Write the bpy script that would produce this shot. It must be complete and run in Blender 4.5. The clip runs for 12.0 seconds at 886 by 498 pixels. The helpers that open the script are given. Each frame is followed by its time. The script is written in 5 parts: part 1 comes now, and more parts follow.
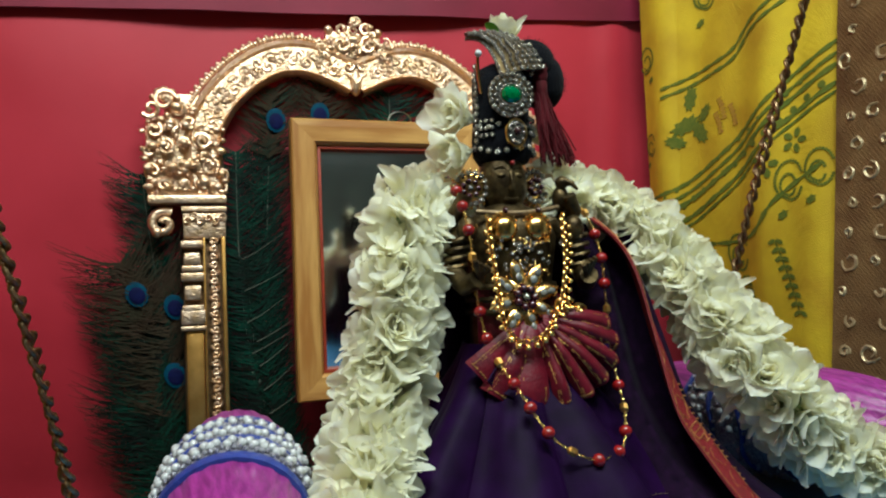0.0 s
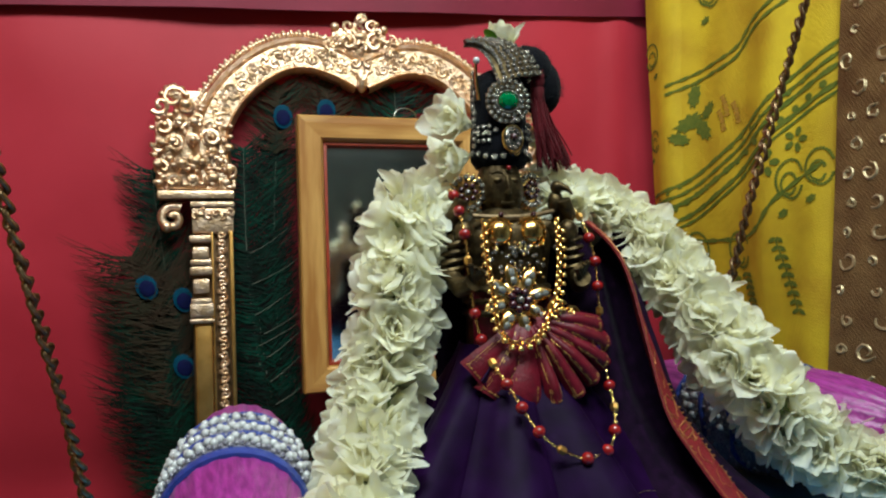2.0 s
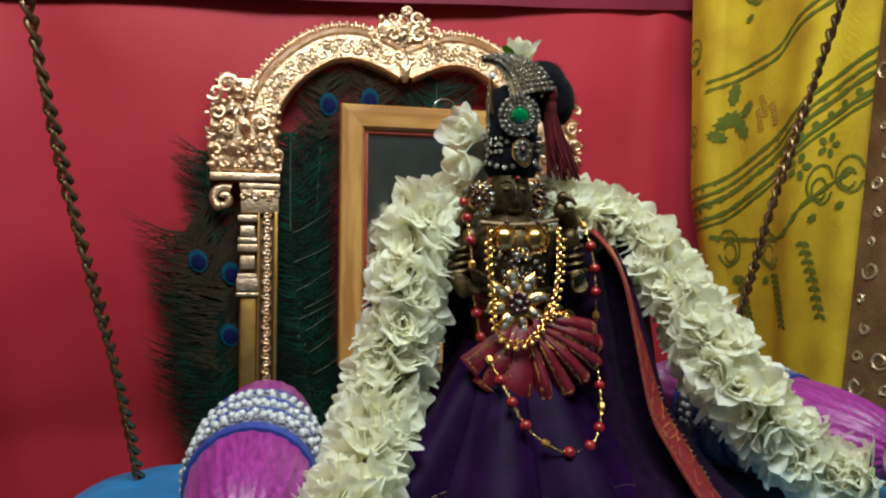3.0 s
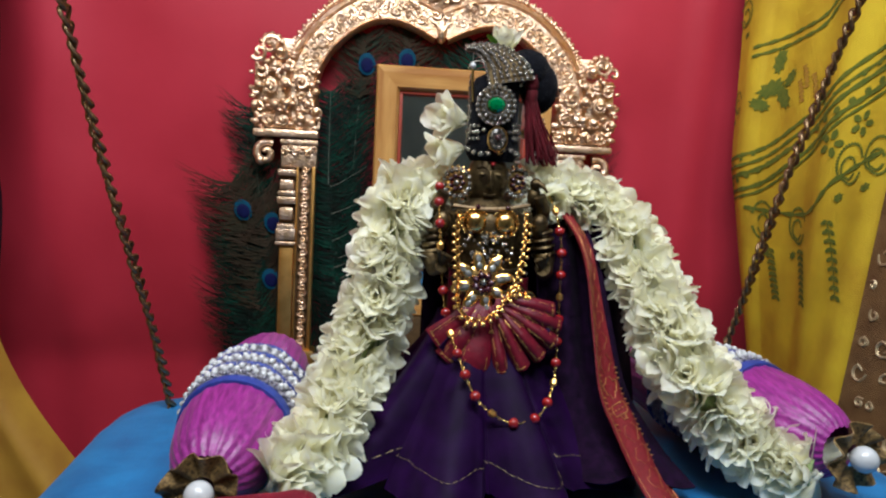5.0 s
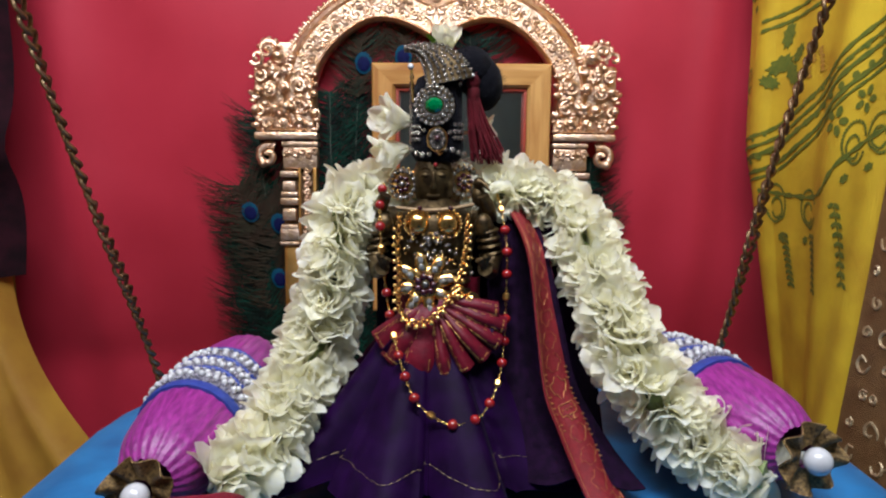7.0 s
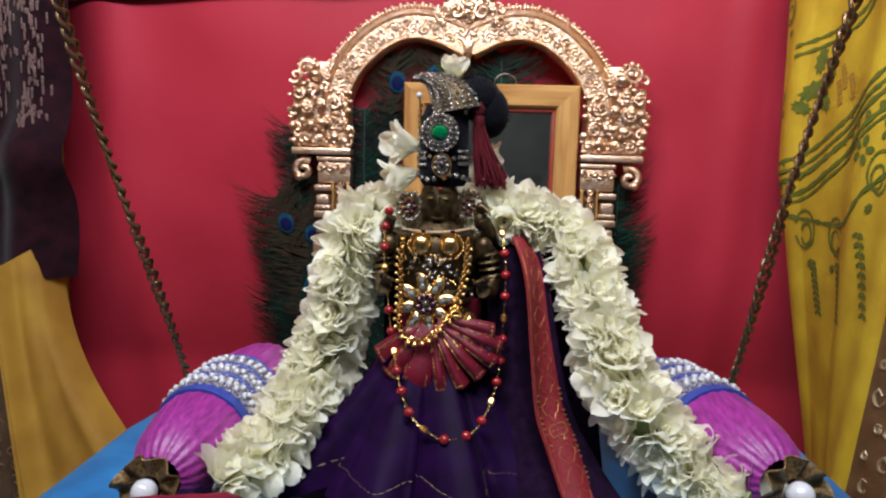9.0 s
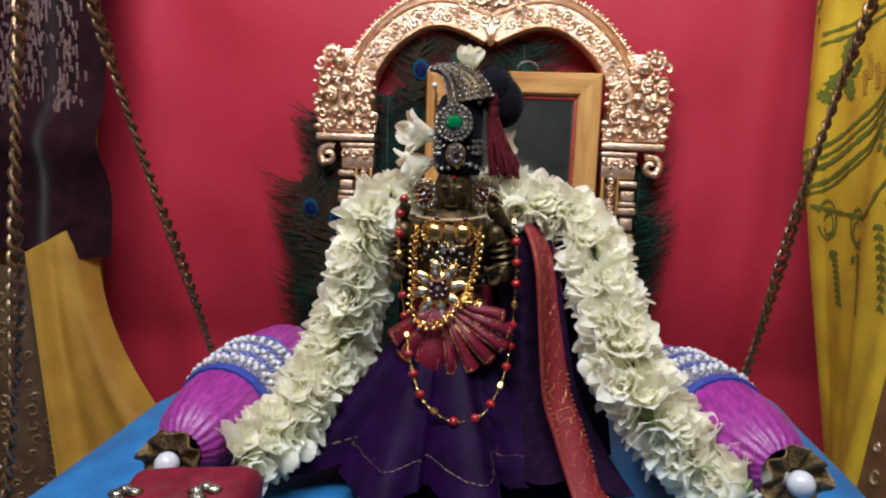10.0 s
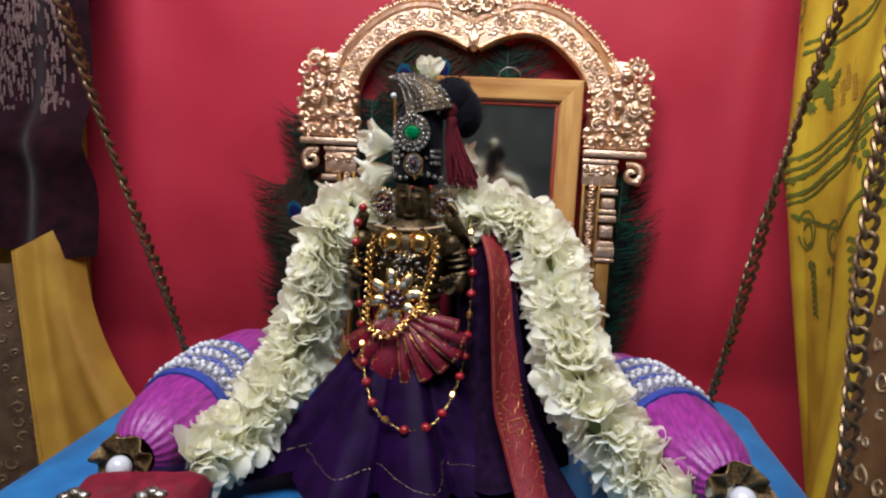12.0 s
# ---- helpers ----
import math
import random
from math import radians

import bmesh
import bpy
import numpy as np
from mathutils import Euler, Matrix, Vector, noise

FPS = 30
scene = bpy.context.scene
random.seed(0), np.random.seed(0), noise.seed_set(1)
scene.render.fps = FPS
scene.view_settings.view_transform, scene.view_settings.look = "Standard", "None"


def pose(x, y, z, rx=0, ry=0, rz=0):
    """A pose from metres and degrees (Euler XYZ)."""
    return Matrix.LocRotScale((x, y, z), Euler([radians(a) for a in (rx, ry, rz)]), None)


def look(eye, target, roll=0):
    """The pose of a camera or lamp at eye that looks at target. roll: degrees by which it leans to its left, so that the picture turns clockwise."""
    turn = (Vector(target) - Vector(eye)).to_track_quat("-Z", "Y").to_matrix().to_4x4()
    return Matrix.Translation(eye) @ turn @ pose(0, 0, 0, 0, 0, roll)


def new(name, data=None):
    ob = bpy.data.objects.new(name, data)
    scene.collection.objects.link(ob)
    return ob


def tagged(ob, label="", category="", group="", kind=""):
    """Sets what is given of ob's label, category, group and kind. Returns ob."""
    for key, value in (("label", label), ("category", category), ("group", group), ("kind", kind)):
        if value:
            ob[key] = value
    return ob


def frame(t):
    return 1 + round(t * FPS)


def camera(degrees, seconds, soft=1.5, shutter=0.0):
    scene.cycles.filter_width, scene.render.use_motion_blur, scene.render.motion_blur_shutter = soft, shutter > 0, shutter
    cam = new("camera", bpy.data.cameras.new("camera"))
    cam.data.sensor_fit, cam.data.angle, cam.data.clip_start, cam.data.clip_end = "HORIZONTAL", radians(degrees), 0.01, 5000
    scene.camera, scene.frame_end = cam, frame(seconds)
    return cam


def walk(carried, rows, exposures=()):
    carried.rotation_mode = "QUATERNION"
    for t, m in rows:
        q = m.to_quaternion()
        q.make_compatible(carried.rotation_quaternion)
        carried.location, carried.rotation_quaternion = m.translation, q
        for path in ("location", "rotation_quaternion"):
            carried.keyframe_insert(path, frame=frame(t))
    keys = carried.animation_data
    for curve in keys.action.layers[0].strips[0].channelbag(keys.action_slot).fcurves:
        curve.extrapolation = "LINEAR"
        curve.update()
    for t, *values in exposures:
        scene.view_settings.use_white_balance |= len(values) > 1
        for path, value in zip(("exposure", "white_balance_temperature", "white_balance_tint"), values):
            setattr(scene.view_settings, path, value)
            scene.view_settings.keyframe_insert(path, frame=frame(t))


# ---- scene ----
cam = camera(63.4, 12.0, soft=2.2)
PATH = [
    (0, (-0.146, -0.315, 0.135), (0.508, 1.573, 0.216), -2.2),
    (0.5, (-0.143, -0.323, 0.137), (0.499, 1.57, 0.211), -2.0),
    (1, (-0.146, -0.317, 0.136), (0.508, 1.572, 0.215), -2.3),
    (1.5, (-0.144, -0.322, 0.137), (0.503, 1.569, 0.209), -2.1),
    (2, (-0.143, -0.327, 0.142), (0.482, 1.572, 0.188), -1.8),
    (2.5, (-0.136, -0.347, 0.153), (0.412, 1.576, 0.175), -0.9),
    (3, (-0.127, -0.363, 0.159), (0.339, 1.581, 0.118), 0.8),
    (3.2, (-0.123, -0.364, 0.161), (0.32, 1.585, 0.113), 1.5),
    (4.8, (-0.077, -0.393, 0.185), (0.182, 1.577, -0.045), 3.3),
    (5, (-0.07, -0.402, 0.189), (0.149, 1.572, -0.05), 3.0),
    (5.5, (-0.039, -0.403, 0.19), (0.117, 1.579, -0.034), 1.8),
    (6, (-0.019, -0.412, 0.197), (0.009, 1.571, -0.064), 1.2),
    (6.5, (-0.004, -0.405, 0.199), (0.017, 1.575, -0.082), 0.6),
    (8.3, (0.013, -0.413, 0.207), (-0.031, 1.569, -0.057), 0.2),
    (8.5, (0.02, -0.42, 0.21), (-0.062, 1.562, -0.047), 1.0),
    (9, (0.034, -0.42, 0.21), (-0.111, 1.558, -0.053), 1.6),
    (9.5, (0.041, -0.428, 0.213), (-0.155, 1.541, -0.082), 1.8),
    (10, (0.045, -0.429, 0.214), (-0.182, 1.533, -0.097), 2.0),
    (10.5, (0.054, -0.428, 0.216), (-0.183, 1.533, -0.092), 2.2),
    (11, (0.063, -0.432, 0.22), (-0.203, 1.523, -0.107), 2.0),
    (11.5, (0.074, -0.427, 0.22), (-0.228, 1.525, -0.097), 2.0),
    (12, (0.078, -0.426, 0.222), (-0.184, 1.532, -0.094), 2.6),
]
walk(cam, [(t, look(eye, target, roll)) for t, eye, target, roll in PATH], [(0.0, -0.13, 6100, -13), (3.0, -0.13, 6100, -9), (5.5, 0.0, 6000, 5), (9.0, 0.03, 6000, 10), (12.0, 0.03, 6000, 11)])

# ---- light ----
world = bpy.data.worlds.new("room_light")
scene.world = world
world.use_nodes = True
world.node_tree.nodes["Background"].inputs[0].default_value = (0.75, 0.82, 1.0, 1)
world.node_tree.nodes["Background"].inputs[1].default_value = 0.012


def area_lamp(name, eye, target, sx, sy, watts, colour):
    data = bpy.data.lights.new(name, "AREA")
    data.shape, data.size, data.size_y, data.energy, data.color = "RECTANGLE", sx, sy, watts, colour
    ob = new(name, data)
    ob.matrix_world = look(eye, target)
    return ob


LAMP = (-0.07, -0.46, 0.99)
area_lamp("tube_light_glow", LAMP, (0.05, 0.08, 0.2), 0.85, 0.22, 18.5, (0.99, 0.98, 1.0))


# ---- mesh building ----
class Geo:
    def __init__(self):
        self.v, self.f = [], []

    def add(self, verts, faces):
        n = len(self.v)
        self.v.extend(tuple(p) for p in verts)
        self.f.extend(tuple(i + n for i in q) for q in faces)
        return self

    def grid(self, fn, nu, nv, wrap_u=False, wrap_v=False):
        ku, kv = (nu if wrap_u else nu + 1), (nv if wrap_v else nv + 1)
        verts = [fn(i / nu, j / nv) for j in range(kv) for i in range(ku)]
        faces = []
        for j in range(nv):
            for i in range(nu):
                a, b, c, d = j * ku + i, j * ku + (i + 1) % ku, ((j + 1) % kv) * ku + (i + 1) % ku, ((j + 1) % kv) * ku + i
                faces.append((a, b, c, d))
        return self.add(verts, faces)

    def sheet(self, fn, nu, nv, thick):
        """A cloth of some thickness."""
        P = np.array([[fn(i / nu, j / nv) for i in range(nu + 1)] for j in range(nv + 1)], float)
        N = np.cross(np.gradient(P, axis=1), np.gradient(P, axis=0))
        N /= np.linalg.norm(N, axis=2, keepdims=True) + 1e-12
        top, low = (P + N * thick / 2).reshape(-1, 3), (P - N * thick / 2).reshape(-1, 3)
        k, m = nu + 1, (nu + 1) * (nv + 1)
        faces = []
        for j in range(nv):
            for i in range(nu):
                a, b, c, d = j * k + i, j * k + i + 1, (j + 1) * k + i + 1, (j + 1) * k + i
                faces += [(a, b, c, d), (m + d, m + c, m + b, m + a)]
        rim = [i for i in range(k)] + [j * k + nu for j in range(1, nv + 1)] + [nv * k + i for i in range(nu - 1, -1, -1)] + [j * k for j in range(nv - 1, 0, -1)]
        for a, b in zip(rim, rim[1:] + rim[:1]):
            faces.append((b, a, a + m, b + m))
        return self.add(np.vstack([top, low]), faces)

    def tube(self, pts, r, n=8, closed=False, flat=1.0):
        P = np.array(pts, float)
        k = len(P)
        T = np.roll(P, -1, 0) - np.roll(P, 1, 0) if closed else np.gradient(P, axis=0)
        T /= np.linalg.norm(T, axis=1, keepdims=True) + 1e-12
        up = np.array([0, 0, 1.0]) if abs(T[0][2]) < 0.9 else np.array([0, 1.0, 0])
        verts, a = [], None
        for i in range(k):
            a = (up if a is None else a) - T[i] * ((up if a is None else a) @ T[i])
            a = a / (np.linalg.norm(a) + 1e-12)
            b = np.cross(T[i], a)
            rr = r(i / max(1, k - 1)) if callable(r) else r
            for q in range(n):
                w = 2 * math.pi * q / n
                verts.append(P[i] + rr * (math.cos(w) * a + flat * math.sin(w) * b))
        faces = []
        for i in range(k if closed else k - 1):
            j = (i + 1) % k
            for q in range(n):
                faces.append((i * n + q, i * n + (q + 1) % n, j * n + (q + 1) % n, j * n + q))
        if not closed:
            faces += [tuple(range(n))[::-1], tuple((k - 1) * n + q for q in range(n))]
        return self.add(verts, faces)

    def ball(self, c, r, nu=10, nv=6, s=(1, 1, 1)):
        def fn(u, v):
            a, b = 2 * math.pi * u, math.pi * (0.02 + 0.96 * v)
            return (c[0] + r * s[0] * math.sin(b) * math.cos(a), c[1] + r * s[1] * math.sin(b) * math.sin(a), c[2] - r * s[2] * math.cos(b))
        self.grid(fn, nu, nv, wrap_u=True)
        n = len(self.v)
        self.f += [tuple(n - nu * (nv + 1) + q for q in range(nu))[::-1], tuple(n - nu + q for q in range(nu))]
        return self

    def ring(self, c, R, r, nu=16, nv=6, ax=(1, 0, 0), ay=(0, 0, 1), sx=1.0, twist=0.0):
        ax, ay = Vector(ax).normalized(), Vector(ay).normalized()
        az = ax.cross(ay)

        def fn(u, v):
            a, b = 2 * math.pi * u, 2 * math.pi * v
            d = ax * (math.cos(a) * sx) + ay * math.sin(a)
            e = ax * math.cos(a) + ay * math.sin(a)
            return Vector(c) + d * R + e * (r * math.cos(b)) + az * (r * math.sin(b) + twist * math.sin(2 * a))
        return self.grid(fn, nu, nv, True, True)

    def box(self, c, size, ch=0.001, m=None):
        hx, hy, hz = size[0] / 2, size[1] / 2, size[2] / 2
        ch = min(ch, hx * 0.9, hy * 0.9, hz * 0.9)
        b = bmesh.new()
        bmesh.ops.create_cube(b, size=1.0)
        for q in b.verts:
            q.co = (q.co.x * size[0], q.co.y * size[1], q.co.z * size[2])
        bmesh.ops.bevel(b, geom=b.edges[:], offset=ch, segments=2, affect="EDGES", profile=0.6)
        m = (m or Matrix.Identity(4))
        b.verts.index_update()
        self.add([Vector(c) + m.to_3x3() @ q.co for q in b.verts], [tuple(q.index for q in fc.verts) for fc in b.faces])
        b.free()
        return self

    def lathe(self, prof, n=20, c=(0, 0, 0), sx=1.0, sy=1.0):
        k = len(prof) - 1

        def fn(u, v):
            r, z = prof[round(v * k)]
            a = 2 * math.pi * u
            return (c[0] + r * sx * math.cos(a), c[1] + r * sy * math.sin(a), c[2] + z)
        self.grid(fn, n, k, wrap_u=True)
        m = len(self.v)
        self.f += [tuple(m - n * (k + 1) + q for q in range(n))[::-1], tuple(m - n + q for q in range(n))]
        return self

    def spiral(self, c, R, r, turns=1.6, start=0.0, hand=1, bulge=0.3, n=22, tube_n=6):
        """A scroll in the x-z plane that bulges towards the front."""
        pts = []
        for i in range(n):
            s = i / (n - 1)
            a, q = start + hand * 2 * math.pi * turns * s, R * (1 - 0.85 * s)
            pts.append((c[0] + q * math.cos(a), c[1] - bulge * R * s, c[2] + q * math.sin(a)))
        return self.tube(pts, lambda s: r * (1.0 - 0.3 * s), tube_n)

    def moved(self, m):
        self.v = [tuple(m @ Vector(p)) for p in self.v]
        return self

    def mesh(self, name, material, smooth=True, sharp=48):
        me = bpy.data.meshes.new(name)
        me.from_pydata([tuple(map(float, p)) for p in self.v], [], self.f)
        me.validate()
        if smooth:
            me.polygons.foreach_set("use_smooth", [True] * len(me.polygons))
            me.set_sharp_from_angle(angle=radians(sharp))
        me.materials.append(material)
        me.update()
        return me


def thing(name, label, category, group="", kind=""):
    ob = new(name)
    ob.empty_display_size = 0.01
    return tagged(ob, label, category, group, kind)


def solid(name, geo, material, label, category, group="", kind="", smooth=True):
    return tagged(new(name, geo.mesh(name, material, smooth)), label, category, group, kind)


def part(name, geo, material, parent, label="", smooth=True):
    ob = new(name, geo if isinstance(geo, bpy.types.Mesh) else geo.mesh(name, material, smooth))
    ob.parent = parent
    if label:
        ob["label"] = label
    return ob


def spline(points, n):
    """n points evenly along a smooth curve through the given ones."""
    P = np.array(points, float)
    Q = np.vstack([2 * P[0] - P[1], P, 2 * P[-1] - P[-2]])
    out = []
    for i in range(1, len(Q) - 2):
        for k in range(24):
            t = k / 24
            a, b, c, d = Q[i - 1], Q[i], Q[i + 1], Q[i + 2]
            out.append(0.5 * (2 * b + (c - a) * t + (2 * a - 5 * b + 4 * c - d) * t * t + (3 * b - a - 3 * c + d) * t ** 3))
    out.append(P[-1])
    out = np.array(out)
    s = np.concatenate([[0], np.cumsum(np.linalg.norm(np.diff(out, axis=0), axis=1))])
    w = np.linspace(0, s[-1], n)
    return np.stack([np.interp(w, s, out[:, k]) for k in range(3)], 1)


def along(points):
    P = np.array(points, float)
    return float(np.linalg.norm(np.diff(P, axis=0), axis=1).sum())


def frame_at(p, z_axis, x_hint=(1, 0, 0)):
    """A pose at p whose z axis is given."""
    z = Vector(z_axis).normalized()
    x = Vector(x_hint) - z * Vector(x_hint).dot(z)
    if x.length < 1e-4:
        x = Vector((0, 1, 0)) - z * z.y
    x.normalize()
    y = z.cross(x)
    m = Matrix((x, y, z)).transposed().to_4x4()
    m.translation = Vector(p)
    return m


# ---- materials ----
def material(name, colour, rough=0.6, metal=0.0, colour2=None, scale=120.0, bump=0.0, bump_scale=600.0, stretch=(1, 1, 1), sheen=0.0, coat=0.0, vary=0.0, translucent=0.0, spec=0.5, rough2=None, contrast=(0.35, 0.65)):
    m = bpy.data.materials.new(name)
    m.use_nodes = True
    nt = m.node_tree
    bsdf = nt.nodes["Principled BSDF"]
    coord = nt.nodes.new("ShaderNodeTexCoord")
    mapping = nt.nodes.new("ShaderNodeMapping")
    mapping.inputs["Scale"].default_value = stretch
    nt.links.new(coord.outputs["Object"], mapping.inputs["Vector"])
    n1 = nt.nodes.new("ShaderNodeTexNoise")
    n1.inputs["Scale"].default_value, n1.inputs["Detail"].default_value = scale, 5
    nt.links.new(mapping.outputs["Vector"], n1.inputs["Vector"])
    ramp = nt.nodes.new("ShaderNodeValToRGB")
    c2 = colour2 or tuple(c * 0.72 for c in colour)
    ramp.color_ramp.elements[0].position, ramp.color_ramp.elements[1].position = contrast
    ramp.color_ramp.elements[0].color, ramp.color_ramp.elements[1].color = (*c2, 1), (*colour, 1)
    nt.links.new(n1.outputs["Fac"], ramp.inputs["Fac"])
    out = ramp.outputs["Color"]
    if vary:
        info = nt.nodes.new("ShaderNodeObjectInfo")
        hsv = nt.nodes.new("ShaderNodeHueSaturation")
        mr = nt.nodes.new("ShaderNodeMapRange")
        mr.inputs["To Min"].default_value, mr.inputs["To Max"].default_value = 1 - vary, 1 + vary
        nt.links.new(info.outputs["Random"], mr.inputs["Value"])
        nt.links.new(mr.outputs["Result"], hsv.inputs["Value"])
        nt.links.new(out, hsv.inputs["Color"])
        out = hsv.outputs["Color"]
    nt.links.new(out, bsdf.inputs["Base Color"])
    bsdf.inputs["Roughness"].default_value = rough
    bsdf.inputs["Metallic"].default_value = metal
    bsdf.inputs["Specular IOR Level"].default_value = spec
    if rough2 is not None:
        mr = nt.nodes.new("ShaderNodeMapRange")
        mr.inputs["To Min"].default_value, mr.inputs["To Max"].default_value = rough, rough2
        nt.links.new(n1.outputs["Fac"], mr.inputs["Value"])
        nt.links.new(mr.outputs["Result"], bsdf.inputs["Roughness"])
    if sheen:
        bsdf.inputs["Sheen Weight"].default_value = sheen
        bsdf.inputs["Sheen Roughness"].default_value = 0.4
    if coat:
        bsdf.inputs["Coat Weight"].default_value = coat
        bsdf.inputs["Coat Roughness"].default_value = 0.1
    if bump:
        n2 = nt.nodes.new("ShaderNodeTexNoise")
        n2.inputs["Scale"].default_value, n2.inputs["Detail"].default_value = bump_scale, 4
        nt.links.new(mapping.outputs["Vector"], n2.inputs["Vector"])
        b = nt.nodes.new("ShaderNodeBump")
        b.inputs["Strength"].default_value, b.inputs["Distance"].default_value = bump, 0.001
        nt.links.new(n2.outputs["Fac"], b.inputs["Height"])
        nt.links.new(b.outputs["Normal"], bsdf.inputs["Normal"])
    if translucent:
        tr = nt.nodes.new("ShaderNodeBsdfTranslucent")
        nt.links.new(out, tr.inputs["Color"])
        mix = nt.nodes.new("ShaderNodeMixShader")
        mix.inputs[0].default_value = translucent
        nt.links.new(bsdf.outputs[0], mix.inputs[1])
        nt.links.new(tr.outputs[0], mix.inputs[2])
        nt.links.new(mix.outputs[0], nt.nodes["Material Output"].inputs["Surface"])
    return m


def weave(m, scale, strength):
    """Adds the fine threads of a cloth to a material's relief."""
    nt = m.node_tree
    bsdf = nt.nodes["Principled BSDF"]
    coord = nt.nodes.new("ShaderNodeTexCoord")
    last = None
    for axis in ("X", "Z"):
        w = nt.nodes.new("ShaderNodeTexWave")
        w.bands_direction = axis
        w.inputs["Scale"].default_value, w.inputs["Distortion"].default_value = scale, 1.5
        nt.links.new(coord.outputs["Object"], w.inputs["Vector"])
        b = nt.nodes.new("ShaderNodeBump")
        b.inputs["Strength"].default_value, b.inputs["Distance"].default_value = strength, 0.0005
        nt.links.new(w.outputs["Color"], b.inputs["Height"])
        if last:
            nt.links.new(last.outputs["Normal"], b.inputs["Normal"])
        elif bsdf.inputs["Normal"].links:
            nt.links.new(bsdf.inputs["Normal"].links[0].from_socket, b.inputs["Normal"])
        last = b
    nt.links.new(last.outputs["Normal"], bsdf.inputs["Normal"])
    return m


RED_CLOTH = weave(material("red_satin", (0.43, 0.024, 0.046), 0.52, spec=0.25, colour2=(0.36, 0.017, 0.034), scale=9, bump=0.15, bump_scale=60, sheen=0.03, contrast=(0.3, 0.7)), 420, 0.04)
# Backdrop red made darker and more purple, for the shade above the fold.
SHADED_BAND = material("shaded_red_cloth", (0.19, 0.008, 0.032), 0.55, spec=0.25, scale=12, bump=0.2, bump_scale=80, sheen=0.1)
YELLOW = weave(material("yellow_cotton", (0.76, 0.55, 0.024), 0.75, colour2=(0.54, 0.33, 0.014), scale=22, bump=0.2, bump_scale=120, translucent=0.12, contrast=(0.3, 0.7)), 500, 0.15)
# Same yellow cotton, its colour darkened for the shade on the left.
YELLOW_SHADED = weave(material("shaded_yellow_cotton", (0.40, 0.225, 0.020), 0.75, colour2=(0.29, 0.14, 0.012), scale=18, bump=0.2, bump_scale=120), 500, 0.15)
GREEN_PRINT = material("green_block_print", (0.075, 0.115, 0.008), 0.85, colour2=(0.15, 0.16, 0.012), scale=260, contrast=(0.3, 0.75))
PINK_PRINT = material("orange_block_print", (0.36, 0.17, 0.02), 0.85, colour2=(0.44, 0.26, 0.02), scale=260)
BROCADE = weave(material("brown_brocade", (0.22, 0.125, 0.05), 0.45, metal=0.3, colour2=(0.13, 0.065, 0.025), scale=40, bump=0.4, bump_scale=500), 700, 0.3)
# Copy of the brown brocade with the left side's shade in its colour.
BROCADE_SHADED = weave(material("shaded_brown_brocade", (0.13, 0.075, 0.04), 0.5, metal=0.2, colour2=(0.07, 0.036, 0.018), scale=40, bump=0.4, bump_scale=500), 700, 0.3)
DULL_ZARI = material("dull_gold_thread_scroll", (0.28, 0.19, 0.10), 0.45, metal=0.5, colour2=(0.16, 0.10, 0.05), scale=500)
ZARI = material("pale_gold_thread", (0.55, 0.44, 0.28), 0.38, metal=0.6, colour2=(0.45, 0.33, 0.18), scale=500, bump=0.5, bump_scale=900)
GOLD = material("bright_gold", (0.95, 0.62, 0.22), 0.2, metal=1.0, colour2=(0.75, 0.42, 0.12), scale=300, bump=0.1)
ARCH_GOLD = material("copper_gold_relief", (0.84, 0.62, 0.47), 0.34, metal=1.0, colour2=(0.72, 0.47, 0.27), scale=160, bump=0.75, bump_scale=420, rough2=0.46)
ARCH_PLAIN = material("polished_orange_gold", (0.95, 0.55, 0.17), 0.36, metal=1.0, colour2=(0.75, 0.38, 0.10), scale=60, bump=0.1)
# Dark brown with fine variation, for column backs, ledge and mirror stand.
DARK_RECESS = material("dark_brown_metal", (0.14, 0.08, 0.035), 0.5, metal=0.6, scale=150, bump=0.3)
WOOD = material("golden_varnished_wood", (0.60, 0.33, 0.10), 0.40, colour2=(0.36, 0.15, 0.035), scale=90, stretch=(1, 1, 0.12), bump=0.2, bump_scale=200, coat=0.2)
WOOD_H = material("golden_varnished_wood_rail", (0.60, 0.33, 0.10), 0.40, colour2=(0.36, 0.15, 0.035), scale=90, stretch=(0.12, 1, 1), bump=0.2, bump_scale=200, coat=0.2)
RED_TRIM = material("red_painted_trim", (0.32, 0.035, 0.012), 0.5, scale=80)
BRASS = material("aged_brass", (0.115, 0.078, 0.034), 0.42, metal=0.85, colour2=(0.035, 0.022, 0.010), scale=180, bump=0.3, bump_scale=500)
IRON = material("antique_bronze_chain", (0.36, 0.25, 0.15), 0.40, metal=1.0, colour2=(0.17, 0.105, 0.055), scale=260, bump=0.3, bump_scale=900, vary=0.15)
VELVET = material("black_velvet", (0.005, 0.005, 0.008), 0.95, spec=0.1, colour2=(0.003, 0.003, 0.005), scale=300, bump=0.6, bump_scale=1500, sheen=0.05)
PURPLE_VELVET = material("dark_purple_velvet", (0.012, 0.0022, 0.017), 0.9, spec=0.1, colour2=(0.005, 0.001, 0.008), scale=200, bump=0.4, bump_scale=1200, sheen=0.02)
MAROON_VELVET = material("dark_maroon_velvet", (0.024, 0.004, 0.009), 0.9, spec=0.15, colour2=(0.008, 0.002, 0.004), scale=60, bump=0.4, bump_scale=1200, sheen=0.06)
PURPLE_SILK = material("deep_purple_silk", (0.0120, 0.0012, 0.026), 0.55, spec=0.06, colour2=(0.006, 0.0006, 0.013), scale=70, bump=0.08, bump_scale=900, sheen=0.01)
